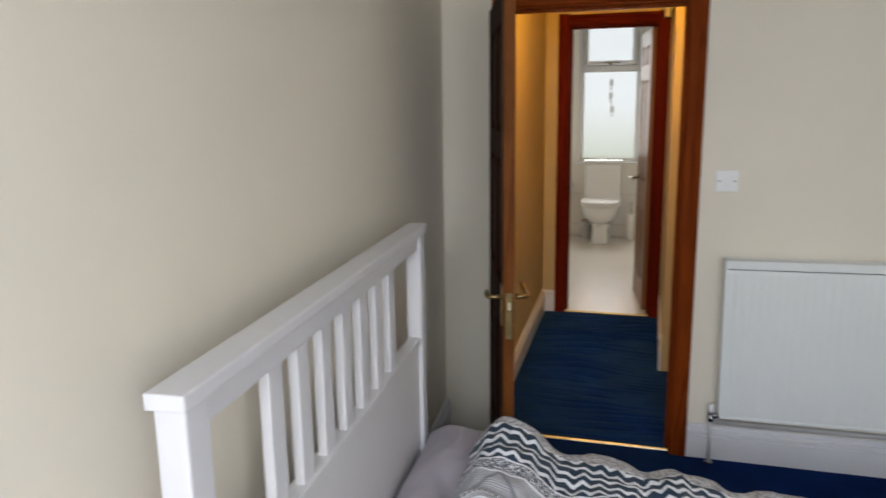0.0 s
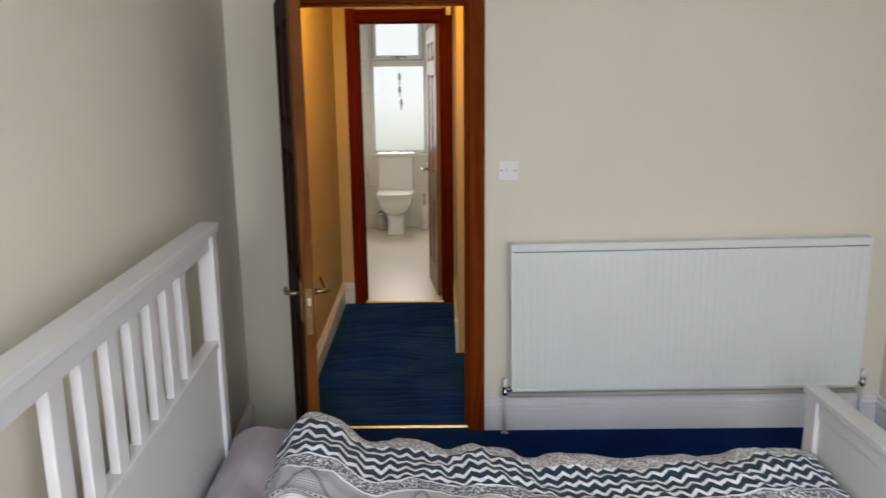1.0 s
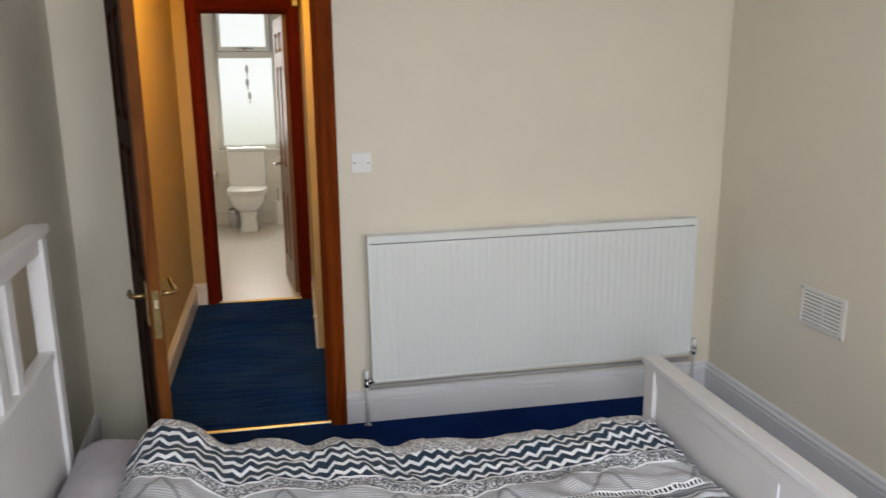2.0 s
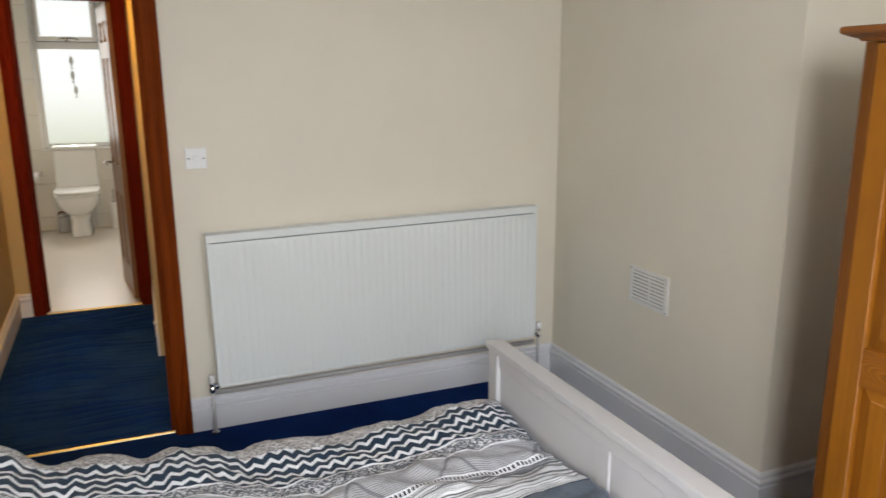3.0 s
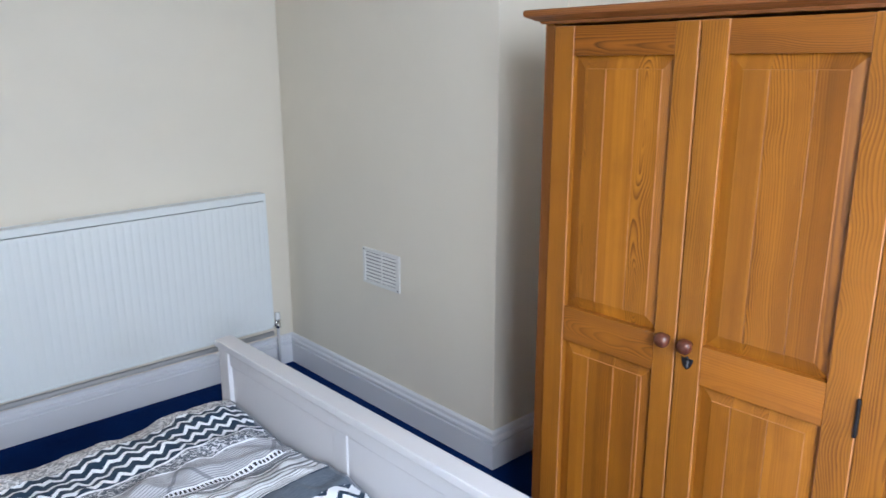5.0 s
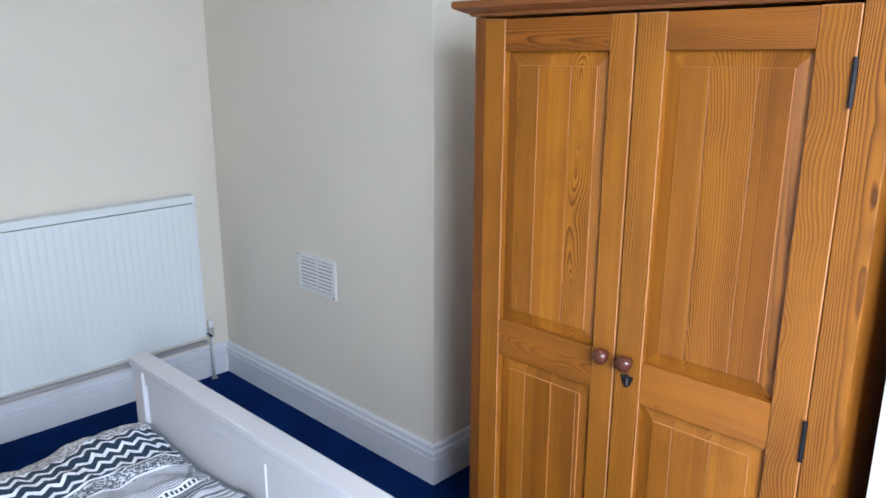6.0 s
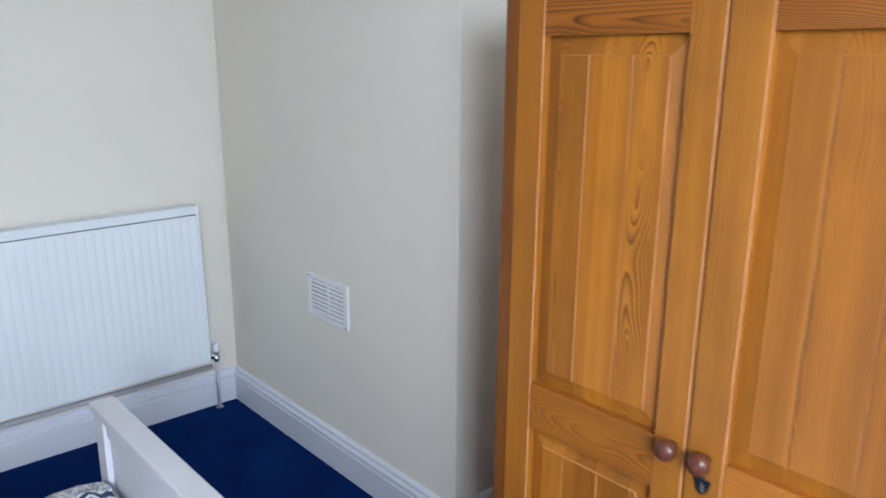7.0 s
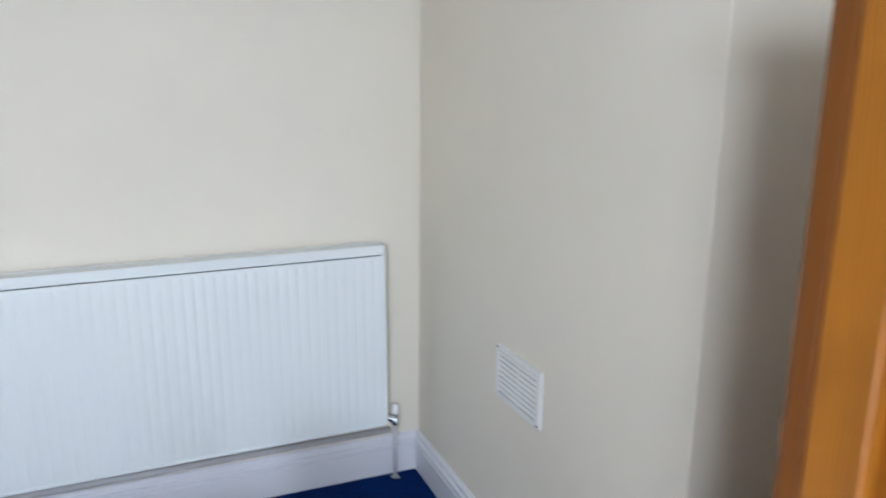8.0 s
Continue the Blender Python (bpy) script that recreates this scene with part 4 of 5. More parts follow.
# ---- radiator, switch, vent ----
def radiator():
    tilt = Matrix.Translation((2.403, 0, 0.228)) @ Matrix.Rotation(radians(-0.62), 4, "Y")
    r = thing("radiator", (3.2, -0.06, 0.228), "long white ribbed panel radiator on the wall", "radiator")
    L, H = 1.588, 0.69
    # ribbed front sheet: shallow channels between flat flutes
    bm = bmesh.new()
    pitch, n_x = 0.0334, 47
    xs = []
    for i in range(n_x):
        x = 0.012 + i * pitch
        xs += [(x, 0.0), (x + 0.005, -0.0004), (x + 0.010, -0.0015), (x + 0.016, -0.0019), (x + 0.021, -0.0019), (x + 0.027, -0.0014), (x + 0.031, -0.0004)]
    xs.append((L - 0.01, 0.0))
    zs = [(0.0, 0.0), (0.012, 0.15), (0.03, 1.0), (0.630, 1.0), (0.645, 0.15), (0.651, 0.0)]
    grid = [[bm.verts.new((x, -0.096 + d * k, z)) for x, d in xs] for z, k in zs]
    for a, b in zip(grid, grid[1:]):
        for i in range(len(xs) - 1):
            bm.faces.new((a[i], a[i + 1], b[i + 1], b[i]))
    back = bmesh.ops.extrude_face_region(bm, geom=bm.faces[:])["geom"]
    for v in back:
        if isinstance(v, bmesh.types.BMVert):
            v.co.y = -0.082
    bm.transform(tilt)
    part("front_panel", bm, M_RAD, r)
    part("bottom_seam", boxes((0.004, L - 0.004, -0.099, -0.078, 0.0, 0.011), bevel=0.003, m=tilt), M_RAD, r)
    part("back_panel", boxes((0.01, L - 0.01, -0.045, -0.036, 0.01, 0.655), bevel=0.003, m=tilt), M_RAD, r)
    part("convector_fins", boxes(*[(0.03 + i * 0.04, 0.034 + i * 0.04, -0.08, -0.046, 0.05, 0.62) for i in range(38)], m=tilt), M_RAD, r)
    grille = part("top_rail", boxes((0, L, -0.102, -0.098, 0.6565, H), bevel=0.0012, m=tilt), M_RAD, r)
    part("back_lip", boxes((0, L, -0.034, -0.030, 0.659, H), bevel=0.0012, m=tilt), M_RAD, grille)
    part("top_cover", boxes((0.001, L - 0.001, -0.0975, -0.0345, H - 0.0065, H - 0.0015), bevel=0.001, m=tilt), M_RAD, grille)
    for x0, x1 in ((-0.002, 0.0125), (L - 0.0125, L + 0.002)):
        part("side_panel", boxes((x0, x1, -0.1, -0.03, 0.012, H - 0.001), bevel=0.0009, m=tilt), M_RAD, r)
    for x in (0.2, L - 0.2):
        part("bracket", boxes((x, x + 0.03, -0.036, -0.0005, 0.08, 0.58), m=tilt), M_RAD, r)


radiator()


def valve(x, z, way, white_cap):
    v = thing("radiator_valve", (x, -0.056, 0.0), "chrome radiator valve on a thin off-white pipe", "valve", "radiator valves")
    part("pipe", tube([(x, -0.056, 0.0), (x, -0.056, z - 0.02)], 0.0075, 12), M_PIPEWHITE, v, smooth=True)
    part("collar", lathe([(0.014, 0), (0.017, 0.004), (0.014, 0.007)], Matrix.Translation((x, -0.056, 0.0))), M_CHROME, v)
    part("valve_body", lathe([(0.009, -0.03), (0.014, -0.026), (0.014, -0.006), (0.011, -0.004), (0.013, 0.012), (0.013, 0.02)], Matrix.Translation((x, -0.056, z))), M_CHROME, v, smooth=True)
    part("tail", lathe([(0.011, 0.0), (0.015, 0.006), (0.015, 0.02), (0.010, 0.022), (0.010, 0.045)], Matrix.Translation((x + way * 0.006, -0.056, z)) @ Matrix.Rotation(radians(90 * way), 4, "Y")), M_CHROME, v, smooth=True)
    h = 0.048 if white_cap else 0.03
    part("cap", lathe([(0.013, 0.018), (0.0145, 0.022), (0.0135, h), (0.010, h + 0.006), (0.003, h + 0.007)], Matrix.Translation((x, -0.056, z))), M_PLASTIC if white_cap else M_CHROME, v, "white plastic cap" if white_cap else "", smooth=True)


run = thing("heating_pipe", (3.2, -0.0145, 0.18), "thin grey painted heating pipe above the skirting", "pipe")
part("pipe", tube([(2.39, -0.0145, 0.176), (3.2, -0.0145, 0.180), (4.03, -0.0145, 0.184)], 0.0125, 12), M_PIPE, run, smooth=True)
valve(2.376, 0.222, 1, True)
valve(4.036, 0.252, -1, True)

sw = thing("light_switch", (2.3875, -0.004, 1.2345), "square white dimmer switch on the wall", "light switch")
part("plate", boxes((2.344, 2.431, -0.0095, -0.0005, 1.191, 1.278), bevel=0.003, segments=3), M_PLASTIC, sw)
part("dial", lathe([(0.014, 0), (0.014, 0.004), (0.0125, 0.006), (0.004, 0.0062)], Matrix.Translation((2.3875, -0.0094, 1.2345)) @ Matrix.Rotation(radians(90), 4, "X")), M_PLASTIC, sw, smooth=False)
for x in (2.357, 2.418):
    part("screw", boxes((x - 0.005, x + 0.005, -0.0105, -0.009, 1.2325, 1.2365)), M_SLOT, sw)


def vent():
    y0, y1, z0, z1, x = -0.925, -0.668, 0.586, 0.749, WR
    v = thing("air_vent", (x, (y0 + y1) / 2, z0), "white plastic louvred air vent on the chimney breast", "vent")
    # grey sheet that stands for the shade in the gaps between slats
    part("backing", boxes((x - 0.003, x - 0.0005, y0 + 0.01, y1 - 0.01, z0 + 0.01, z1 - 0.01)), M_VENTBACK, v)
    part("frame", boxes((x - 0.011, x - 0.0006, y0, y0 + 0.022, z0, z1), (x - 0.011, x - 0.0006, y1 - 0.014, y1, z0, z1),
                        (x - 0.011, x - 0.0006, y0 + 0.022, y1 - 0.014, z0, z0 + 0.016), (x - 0.011, x - 0.0006, y0 + 0.022, y1 - 0.014, z1 - 0.016, z1), bevel=0.002), M_VENT, v)
    for i in range(8):
        zc = z0 + 0.026 + i * 0.0159
        m = Matrix.Translation((x - 0.0068, 0, zc)) @ Matrix.Rotation(radians(-66), 4, "Y")
        part("slat", boxes((-0.0050, 0.0050, y0 + 0.021, y1 - 0.013, -0.0011, 0.0011), m=m), M_VENT, v)
    mid = (y0 + y1) / 2 - 0.004
    part("divider", boxes((x - 0.0092, x - 0.004, mid - 0.0025, mid + 0.0025, z0 + 0.014, z1 - 0.014), bevel=0.001), M_VENT, v)
    for y, z in ((y0 + 0.009, z0 + 0.008), (y1 - 0.009, z1 - 0.008)):
        part("screw", lathe([(0.0035, 0), (0.003, 0.0015), (0.001, 0.0018)], Matrix.Translation((x - 0.011, y, z)) @ Matrix.Rotation(radians(-90), 4, "Y"), 10), M_IRON, v)


vent()


# ---- wardrobe ----
def timber(name, bm, mat, parent, label="", smooth=False):
    """A part whose origin lies in its own middle, so that the grain runs through it by itself."""
    ob = part(name, bm, mat, parent, label, smooth)
    corners = [Vector(c) for c in ob.bound_box]
    mid = (corners[0] + corners[6]) / 2
    ob.data.transform(Matrix.Translation(-mid))
    ob.matrix_basis = Matrix.Translation(mid)
    return ob


def wardrobe():
    X, YL, YR = 3.775, -1.996, -2.90
    zt = 1.636
    w = thing("wardrobe", (4.03, -2.45, 0.0), "antique waxed pine wardrobe with two panelled doors", "wardrobe")
    timber("side", boxes((X + 0.003, 4.30, YL - 0.022, YL, 0.06, zt), bevel=0.002), M_PINE_Z, w)
    timber("side", boxes((X + 0.003, 4.30, YR, YR + 0.022, 0.06, zt), bevel=0.002), M_PINE_Z, w)
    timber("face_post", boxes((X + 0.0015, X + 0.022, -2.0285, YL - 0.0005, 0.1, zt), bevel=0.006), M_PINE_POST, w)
    timber("face_post", boxes((X + 0.0015, X + 0.022, YR + 0.0005, -2.8375, 0.1, zt), bevel=0.003), M_PINE_Z, w)
    timber("back", boxes((4.285, 4.299, YR + 0.023, YL - 0.023, 0.08, zt)), M_PINE_Z, w)
    timber("top", boxes((X + 0.004, 4.30, YR, YL, zt + 0.001, zt + 0.012)), M_PINE_Y, w)
    timber("base_board", boxes((X + 0.03, 4.28, YR + 0.023, YL - 0.023, 0.1, 0.118)), M_PINE_Y, w)
    timber("plinth", boxes((X - 0.012, X + 0.012, YR - 0.012, YL + 0.012, 0.0, 0.105), (X + 0.012, 4.30, YL - 0.01, YL + 0.012, 0.0, 0.105), (X + 0.012, 4.30, YR - 0.012, YR + 0.01, 0.0, 0.105), bevel=0.005), M_PINE_Y, w)
    # cornice: a moulded overhang round front and sides
    prof = [(0.0, 0.0), (0.006, 0.0), (0.010, 0.006), (0.020, 0.009), (0.030, 0.014), (0.038, 0.018), (0.040, 0.022), (0.040, 0.030), (0.037, 0.034), (0.0, 0.034)]
    z = zt + 0.002
    timber("cornice", sweep(prof, (X, YL, z), (X, YR, z), (-1, 0, 0), cut_a=-1, cut_b=1), M_PINE_DARK, w, "darker moulded cornice")
    timber("cornice", sweep(prof, (4.30, YL, z), (X, YL, z), (0, 1, 0), cut_b=1), M_PINE_DARK, w)
    timber("cornice", sweep(prof, (X, YR, z), (4.30, YR, z), (0, -1, 0), cut_a=-1), M_PINE_Z, w)
    timber("cornice_top", boxes((X, 4.30, YR, YL, zt + 0.013, z + 0.033)), M_PINE_Y, w)

    F = X - 0.001        # front face of the doors
    T = 0.027

    def board(a, b, z0, z1, left_edge, right_edge, parent):
        """One board of a fielded panel: a raised field that slopes down to the margins of the panel."""
        m = 0.031
        low, high = F + 0.0185, F + 0.0075
        fa = a - (m if left_edge else 0.0004)
        fb = b + (m if right_edge else 0.0004)
        bm = bmesh.new()
        outer = [bm.verts.new(p) for p in ((low, a, z0), (low, b, z0), (low, b, z1), (low, a, z1))]
        step = [bm.verts.new(p) for p in ((high + 0.0025, fa, z0 + m), (high + 0.0025, fb, z0 + m), (high + 0.0025, fb, z1 - m), (high + 0.0025, fa, z1 - m))]
        e = 0.0011
        field = [bm.verts.new(p) for p in ((high, fa - e, z0 + m + e), (high, fb + e, z0 + m + e), (high, fb + e, z1 - m - e), (high, fa - e, z1 - m - e))]
        rear = [bm.verts.new(p) for p in ((F + T - 0.003, a, z0), (F + T - 0.003, b, z0), (F + T - 0.003, b, z1), (F + T - 0.003, a, z1))]
        for one, two in ((outer, step), (step, field), (rear, outer)):
            for i in range(4):
                side = bm.faces.new((one[i], one[(i + 1) % 4], two[(i + 1) % 4], two[i]))
                side.material_index = 1 if two is field else 0
        bm.faces.new(field), bm.faces.new(rear)
        timber("board", bm, (M_PINE_BOARD, M_EDGE), parent)

    def door(ya, pa, pb, yb, cuts, low_cuts, knob_y, label):
        """ya..yb the door's edges, pa..pb its panel opening, all running towards -y."""
        d = timber("door", boxes((F + T - 0.0025, F + T - 0.001, yb + 0.01, ya - 0.01, 0.13, 1.62)), M_PINE_Z, w, label)
        timber("stile", boxes((F, F + T, pa, ya, 0.122, 1.631), bevel=0.0022, segments=1, worn=True), (M_PINE_Z, M_EDGE), d)
        timber("stile", boxes((F, F + T, yb, pb, 0.122, 1.631), bevel=0.0022, segments=1, worn=True), (M_PINE_Z, M_EDGE), d)
        for z0, z1 in ((1.559, 1.630), (0.808, 0.905), (0.123, 0.235)):
            timber("rail", boxes((F + 0.0006, F + T, pb + 0.0002, pa - 0.0002, z0, z1), bevel=0.0018), M_PINE_Y, d)
        for z0, z1, grooves in ((0.905, 1.559, cuts), (0.235, 0.808, low_cuts)):
            edges = [pa, *grooves, pb]
            for i, (a, b) in enumerate(zip(edges, edges[1:])):
                board(a, b, z0, z1, i == 0, i == len(edges) - 2, d)
        k = timber("knob", lathe([(0.009, 0.0), (0.010, 0.005), (0.0095, 0.010), (0.0145, 0.014), (0.0185, 0.021), (0.019, 0.028), (0.0155, 0.035), (0.008, 0.0385), (0.002, 0.0395)],
                               Matrix.Translation((F, knob_y, 0.902)) @ Matrix.Rotation(radians(-90), 4, "Y")), M_KNOB, d, "dark turned wooden knob", smooth=True)
        return d

    door(-2.0298, -2.092, -2.370, -2.4278, [-2.186, -2.274], [-2.176, -2.256, -2.328], -2.407, "")
    right = door(-2.4312, -2.496, -2.771, -2.8362, [-2.586, -2.678], [-2.575, -2.66], -2.466, "")
    # iron escutcheon with its keyhole
    shield = [(0.0, -0.019), (0.009, -0.012), (0.015, 0.004), (0.0145, 0.011), (0.007, 0.0095), (0.0, 0.0145), (-0.007, 0.0095), (-0.0145, 0.011), (-0.015, 0.004), (-0.009, -0.012)]
    bm = bmesh.new()
    rings = [[bm.verts.new((F - d, -2.463 + k * a, 0.856 + k * b)) for a, b in shield] for d, k in ((-0.001, 1.0), (0.0016, 1.0), (0.0032, 0.78), (0.0026, 0.5))]
    for one, two in zip(rings, rings[1:]):
        for j in range(len(shield)):
            bm.faces.new((one[j], one[(j + 1) % len(shield)], two[(j + 1) % len(shield)], two[j]))
    bm.faces.new(rings[0]), bm.faces.new(rings[-1])
    esc = timber("escutcheon", bm, M_IRON, right, "blackened iron keyhole shield")
    timber("keyhole", boxes((F - 0.0042, F - 0.003, -2.4685, -2.4635, 0.844, 0.861), bevel=0.0005, segments=1), M_SLOT, esc)
    for z in (0.815, 1.468, 0.2):
        h = timber("hinge", boxes((F - 0.0035, F + 0.012, -2.8405, -2.8335, z, z + 0.075), bevel=0.002), M_IRON, right, "black iron hinge")
        timber("hinge_pin", tube([(F - 0.004, -2.837, z - 0.004), (F - 0.004, -2.837, z + 0.079)], 0.004, 10), M_IRON, h)


wardrobe()


# ---- bed ----
BO = Vector((1.425, -1.125, 0.0))
BR = radians(2.4)
HEAD = Matrix.Translation((1.367, -1.094, 0)) @ Matrix.Rotation(radians(4.0), 4, "Z") @ Matrix.Diagonal((1, -1, 1, 1))   # the headboard stands slightly askew
HWID = 1.392
BED = Matrix.Translation(BO) @ Matrix.Rotation(BR, 4, "Z") @ Matrix.Diagonal((1, -1, 1, 1))   # x along the bed, y across it, towards the window
BWID, BLEN = 1.43, 1.875
SKEW = 0.029                                     # the footboard stands a little askew to the rest of the bed
FOOT = BED @ Matrix.Translation((BLEN - 0.003, 0.04, 0)) @ Matrix.Rotation(SKEW, 4, "Z") @ Matrix.Translation((-BLEN, -0.04, 0))


def bed():
    b = thing("bed", BED @ Vector((BLEN / 2, BWID / 2, 0)), "white painted wooden double bed with slatted headboard", "bed")
    top = 1.205
    hb = part("headboard", boxes((0.016, 0.044, 0.07, HWID - 0.07, 1.132, top - 0.024), bevel=0.003, m=HEAD), M_BED, b)
    part("cap", boxes((0.0, 0.060, 0.010, HWID, top - 0.025, top), bevel=0.004, m=HEAD), M_BED, hb)
    for y0, y1 in ((0.022, 0.074), (HWID - 0.072, HWID - 0.012)):
        part("post", boxes((0.006, 0.053, y0, y1, 0.0, top - 0.0245), bevel=0.004, m=HEAD), M_BED, hb)
    part("middle_rail", boxes((0.010, 0.049, 0.07, HWID - 0.07, 0.832, 0.856), bevel=0.003, m=HEAD), M_BED, hb)
    part("lower_panel", boxes((0.018, 0.042, 0.07, HWID - 0.07, 0.30, 0.834), bevel=0.003, m=HEAD), M_BED, hb)
    for i in range(7):
        y = 0.354 + i * 0.121
        part("slat", boxes((0.020, 0.040, y - 0.027, y + 0.027, 0.855, 1.134), bevel=0.002, m=HEAD), M_BED, hb)
    ft = part("footboard", boxes((BLEN - 0.042, BLEN - 0.018, 0.10, BWID - 0.06, 0.27, 0.585), bevel=0.003, m=FOOT), M_BED, b)
    part("cap", boxes((BLEN - 0.062, BLEN, 0.028, BWID + 0.012, 0.635, 0.66), bevel=0.004, m=FOOT), M_BED, ft)
    for y0, y1 in ((0.04, 0.102), (BWID - 0.062, BWID)):
        part("post", boxes((BLEN - 0.056, BLEN - 0.006, y0, y1, 0.0, 0.6355), bevel=0.004, m=FOOT), M_BED, ft)
    part("top_rail", boxes((BLEN - 0.048, BLEN - 0.014, 0.10, BWID - 0.06, 0.583, 0.636), bevel=0.003, m=FOOT), M_BED, ft)
    part("centre_stile", boxes((BLEN - 0.0475, BLEN - 0.015, 0.683, 0.743, 0.27, 0.5845), bevel=0.003, m=FOOT), M_BED, ft)
    part("lower_rail", boxes((BLEN - 0.048, BLEN - 0.014, 0.10, BWID - 0.06, 0.22, 0.272), bevel=0.003, m=FOOT), M_BED, ft)
    for y0, y1 in ((0.055, 0.08), (BWID - 0.04, BWID - 0.015)):
        part("side_rail", boxes((0.05, BLEN - 0.05, y0, y1, 0.19, 0.33), bevel=0.003, m=BED), M_BED, b)
    for i in range(9):
        part("bed_slat", boxes((0.14 + i * 0.19, 0.22 + i * 0.19, 0.081, BWID - 0.041, 0.235, 0.252), m=BED), M_BED, b)


bed()
mat_ = tagged(part("mattress", boxes((0.02, BLEN - 0.11, 0.05, BWID - 0.03, 0.253, 0.418), bevel=0.05, segments=5, m=BED), M_LILAC, smooth=True),
              "mattress in a lilac grey fitted sheet", "mattress")


def pillow():
    bm = bmesh.new()
    nu, nv = 26, 34
    top, low = [], []
    for j in range(nv + 1):
        rt, rl = [], []
        for i in range(nu + 1):
            a, c = i / nu * 2 - 1, j / nv * 2 - 1
            full = max(0.0, (1 - abs(a) ** 5.0)) ** 0.5 * max(0.0, (1 - abs(c) ** 9.0)) ** 0.5
            x = 0.185 + a * 0.195 * (1 - 0.06 * (1 - abs(c) ** 2))
            y = 0.36 + c * 0.425 * (1 - 0.05 * (1 - abs(a) ** 2))
            wr = 0.020 * noise.noise(Vector((x * 9, y * 7, 1.3))) + 0.014 * (0.2 - abs(noise.noise(Vector((x * 12 + y * 5, y * 11, 6.1))))) + 0.006 * noise.noise(Vector((x * 25, y * 20, 4)))
            rt.append(bm.verts.new((x, y, 0.468 + 0.098 * full + wr * (0.3 + full))))
            rl.append(bm.verts.new((x, y, 0.445 - 0.025 * full)))
        top.append(rt), low.append(rl)
    for g in (top, low):
        for a, b in zip(g, g[1:]):
            for i in range(nu):
                bm.faces.new((a[i], a[i + 1], b[i + 1], b[i]))
    for i in range(nu):
        bm.faces.new((top[0][i], top[0][i + 1], low[0][i + 1], low[0][i]))
        bm.faces.new((top[-1][i], top[-1][i + 1], low[-1][i + 1], low[-1][i]))
    for j in range(nv):
        bm.faces.new((top[j][0], top[j + 1][0], low[j + 1][0], low[j][0]))
        bm.faces.new((top[j][-1], top[j + 1][-1], low[j + 1][-1], low[j][-1]))
    bm.transform(BED)
    return bm


tagged(part("pillow", pillow(), M_LILAC, smooth=True), "creased lilac grey pillow under the duvet edge", "pillow")


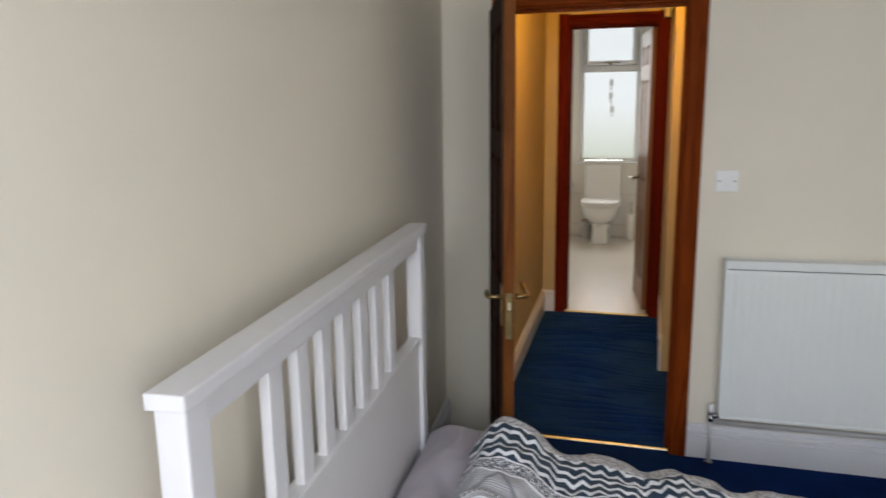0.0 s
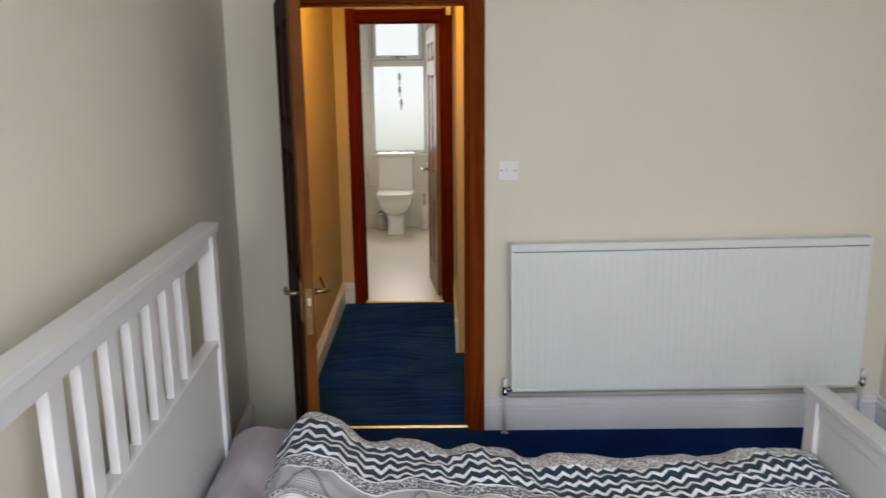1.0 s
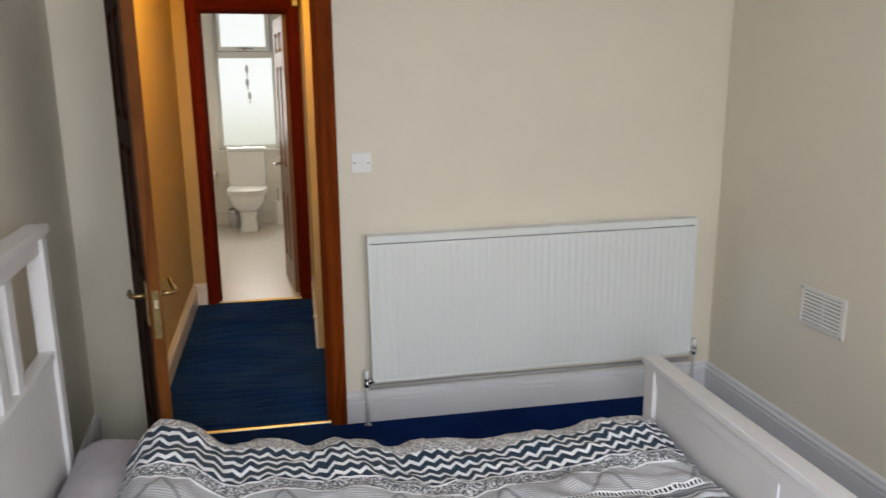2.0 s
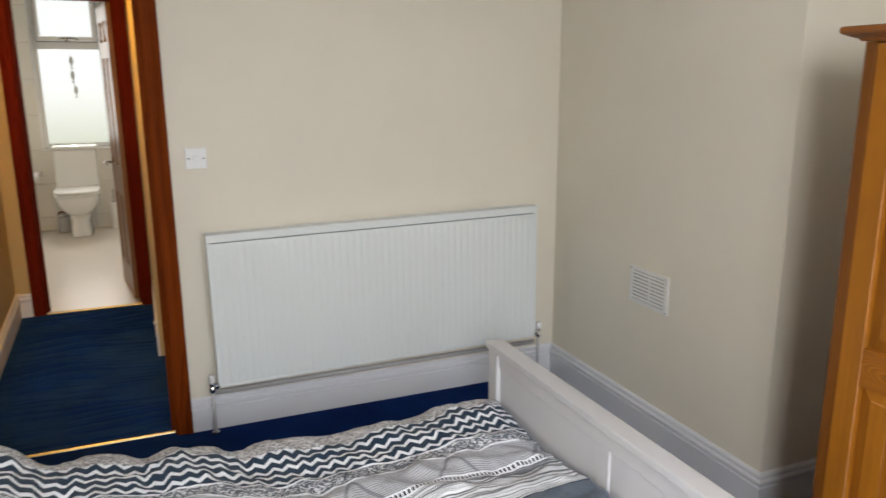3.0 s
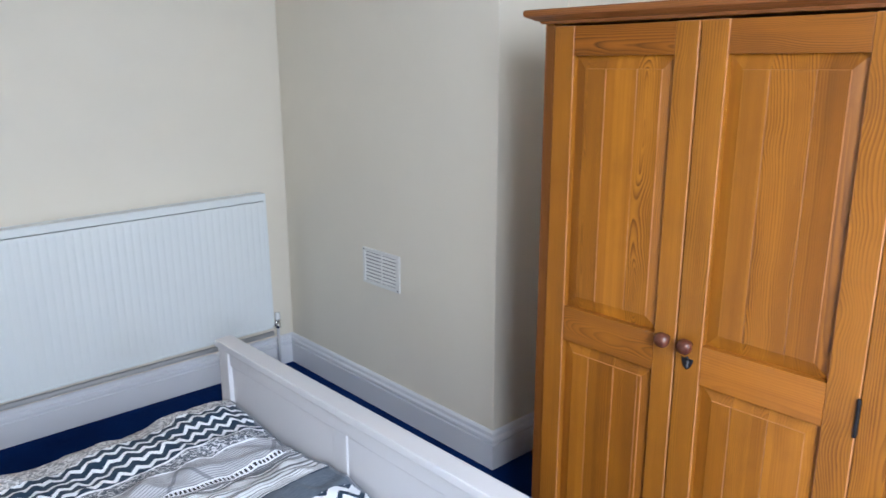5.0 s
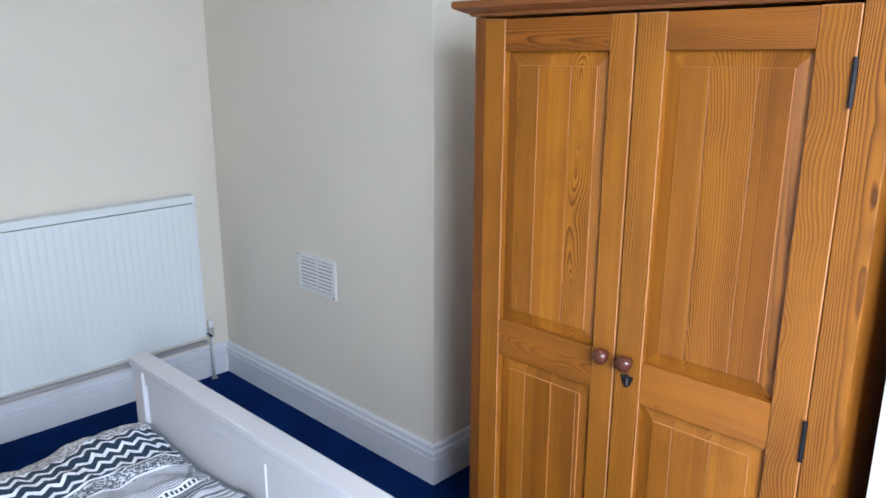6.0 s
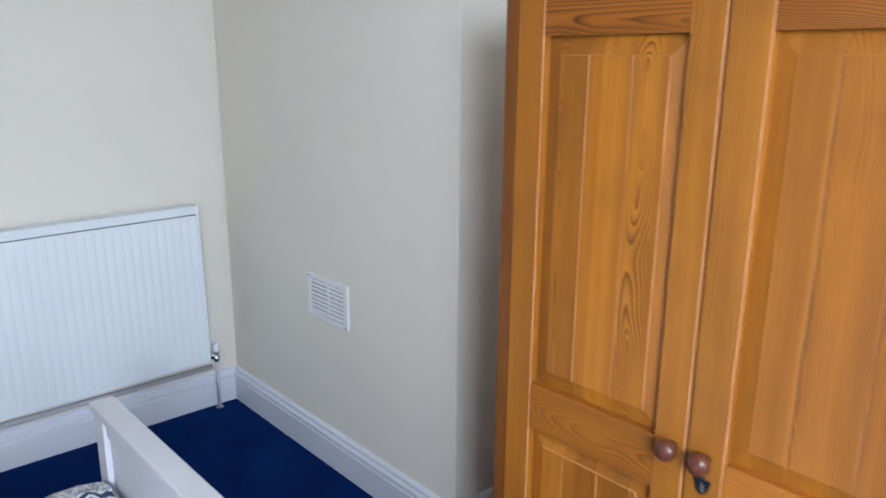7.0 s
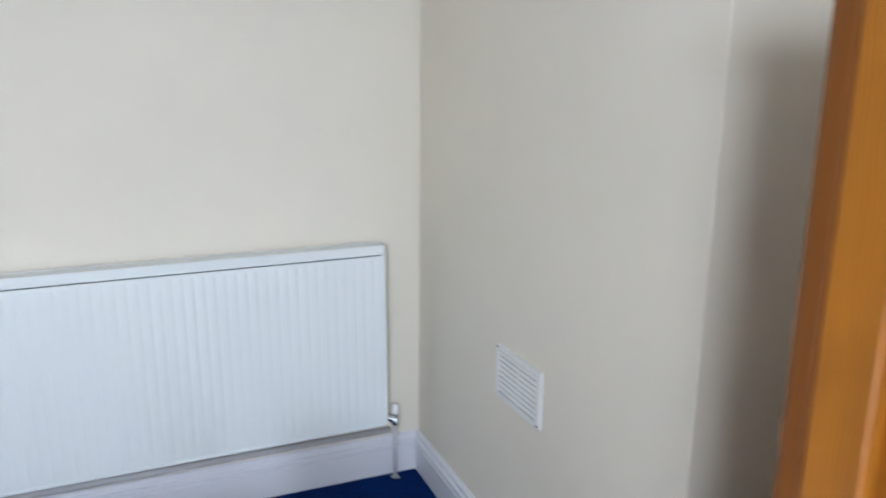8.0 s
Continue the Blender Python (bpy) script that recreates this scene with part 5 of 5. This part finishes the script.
def duvet():
    """A plump quilt over the mattress: hangs over the far side, bunched towards the pillow."""
    bm = bmesh.new()
    uvl = bm.loops.layers.uv.new("print")
    nu, nv = 190, 170
    U0, U1 = 0.165, BLEN - 0.066
    HANG, WIDE = 0.10, 1.62

    def height(u, v):
        bunch = 0.135 * math.exp(-((u - 0.25) / 0.17) ** 2) + 0.045 * math.exp(-((u - 0.55) / 0.28) ** 2)
        dip = -0.022 * math.exp(-((u - 1.25) / 0.30) ** 2)
        puff = 0.024 * noise.noise(Vector((u * 3.1, v * 2.6, 2.2))) + 0.012 * noise.noise(Vector((u * 7.5, v * 6.0, 5.0)))
        crease = 0.030 * (0.25 - abs(noise.noise(Vector((u * 3.2 + v * 2.4, v * 6.5 - u * 1.5, 8.4)))))
        crease += 0.022 * (0.2 - abs(noise.noise(Vector((u * 9.0 - v * 5.0, v * 12.0 + u * 3.0, 3.3))))) + 0.006 * noise.noise(Vector((u * 24, v * 20, 1.0)))
        folds = sum(d * math.exp(-((u - at - 0.12 * v) / w) ** 2) for at, w, d in ((0.42, 0.045, -0.030), (0.645, 0.05, -0.026), (0.78, 0.07, 0.014), (0.93, 0.045, -0.026), (1.10, 0.08, 0.010), (1.46, 0.05, -0.016)))
        return 0.482 + bunch + dip + puff + crease + folds * math.exp(-max(0.0, v) / 0.45)

    rows = []
    for j in range(nv + 1):
        s = j / nv * WIDE           # distance along the cloth from the far hem
        row = []
        for i in range(nu + 1):
            u = U0 + (U1 - U0) * i / nu
            head = math.exp(-((u - 0.165) / 0.045) ** 2)
            hem = 0.012 * noise.noise(Vector((u * 6, 0.4, 0.2))) + 0.012 * math.exp(-((u - 0.35) / 0.3) ** 2)
            if s < HANG:
                q = s / HANG
                v, drop = 0.035 - 0.02 * math.sin(q * math.pi * 0.5) - hem, (1 - q)
                z = height(u, 0.04) - 0.045 - 0.15 * drop ** 1.2
                v += 0.02 * q * q
            else:
                v = 0.035 + (s - HANG) * 0.985 - hem * max(0, 1 - (s - HANG) / 0.3)
                rise = min(1.0, (s - HANG) / 0.085)
                z = height(u, v) - 0.045 * (1 - math.sin(rise * math.pi / 2))
                over = max(0.0, v - (BWID - 0.02))
                z -= 1.9 * over
                v -= 0.55 * over
            z -= 0.05 * head
            foot = math.exp(-((U1 - u) / 0.05) ** 2)
            z -= 0.022 * foot
            warp = 0.014 * noise.noise(Vector((u * 4.5, s * 4.5, 9.0))) + 0.006 * noise.noise(Vector((u * 13, s * 11, 2.0)))
            row.append((bm.verts.new((u - SKEW * max(0.0, v) * i / nu, v, z)), (u + 0.6 * warp, s - HANG + warp)))
        rows.append(row)
    for a, b in zip(rows, rows[1:]):
        for i in range(nu):
            quad = (a[i], a[i + 1], b[i + 1], b[i])
            f = bm.faces.new([p[0] for p in quad])
            for loop, p in zip(f.loops, quad):
                loop[uvl].uv = p[1]
    bm.transform(BED)
    hems = [[r[k][0].co.copy() for r in rows[::3]] for k in (0, -1)] + [[p[0].co.copy() for p in r[::3]] for r in (rows[0], rows[-1])]
    return bm, hems


quilt, hems = duvet()
cover = tagged(part("duvet", quilt, M_DUVET, smooth=True), "rumpled duvet printed with navy, grey and white bands", "duvet")
thick = cover.modifiers.new("thickness", "SOLIDIFY")
thick.thickness, thick.offset = 0.025, -1
for line in hems:
    part("hem", tube([p - Vector((0, 0, 0.006)) for p in line], 0.007, 8), M_SLATE, cover, "stitched slate hem", smooth=True)

wall_tiles()
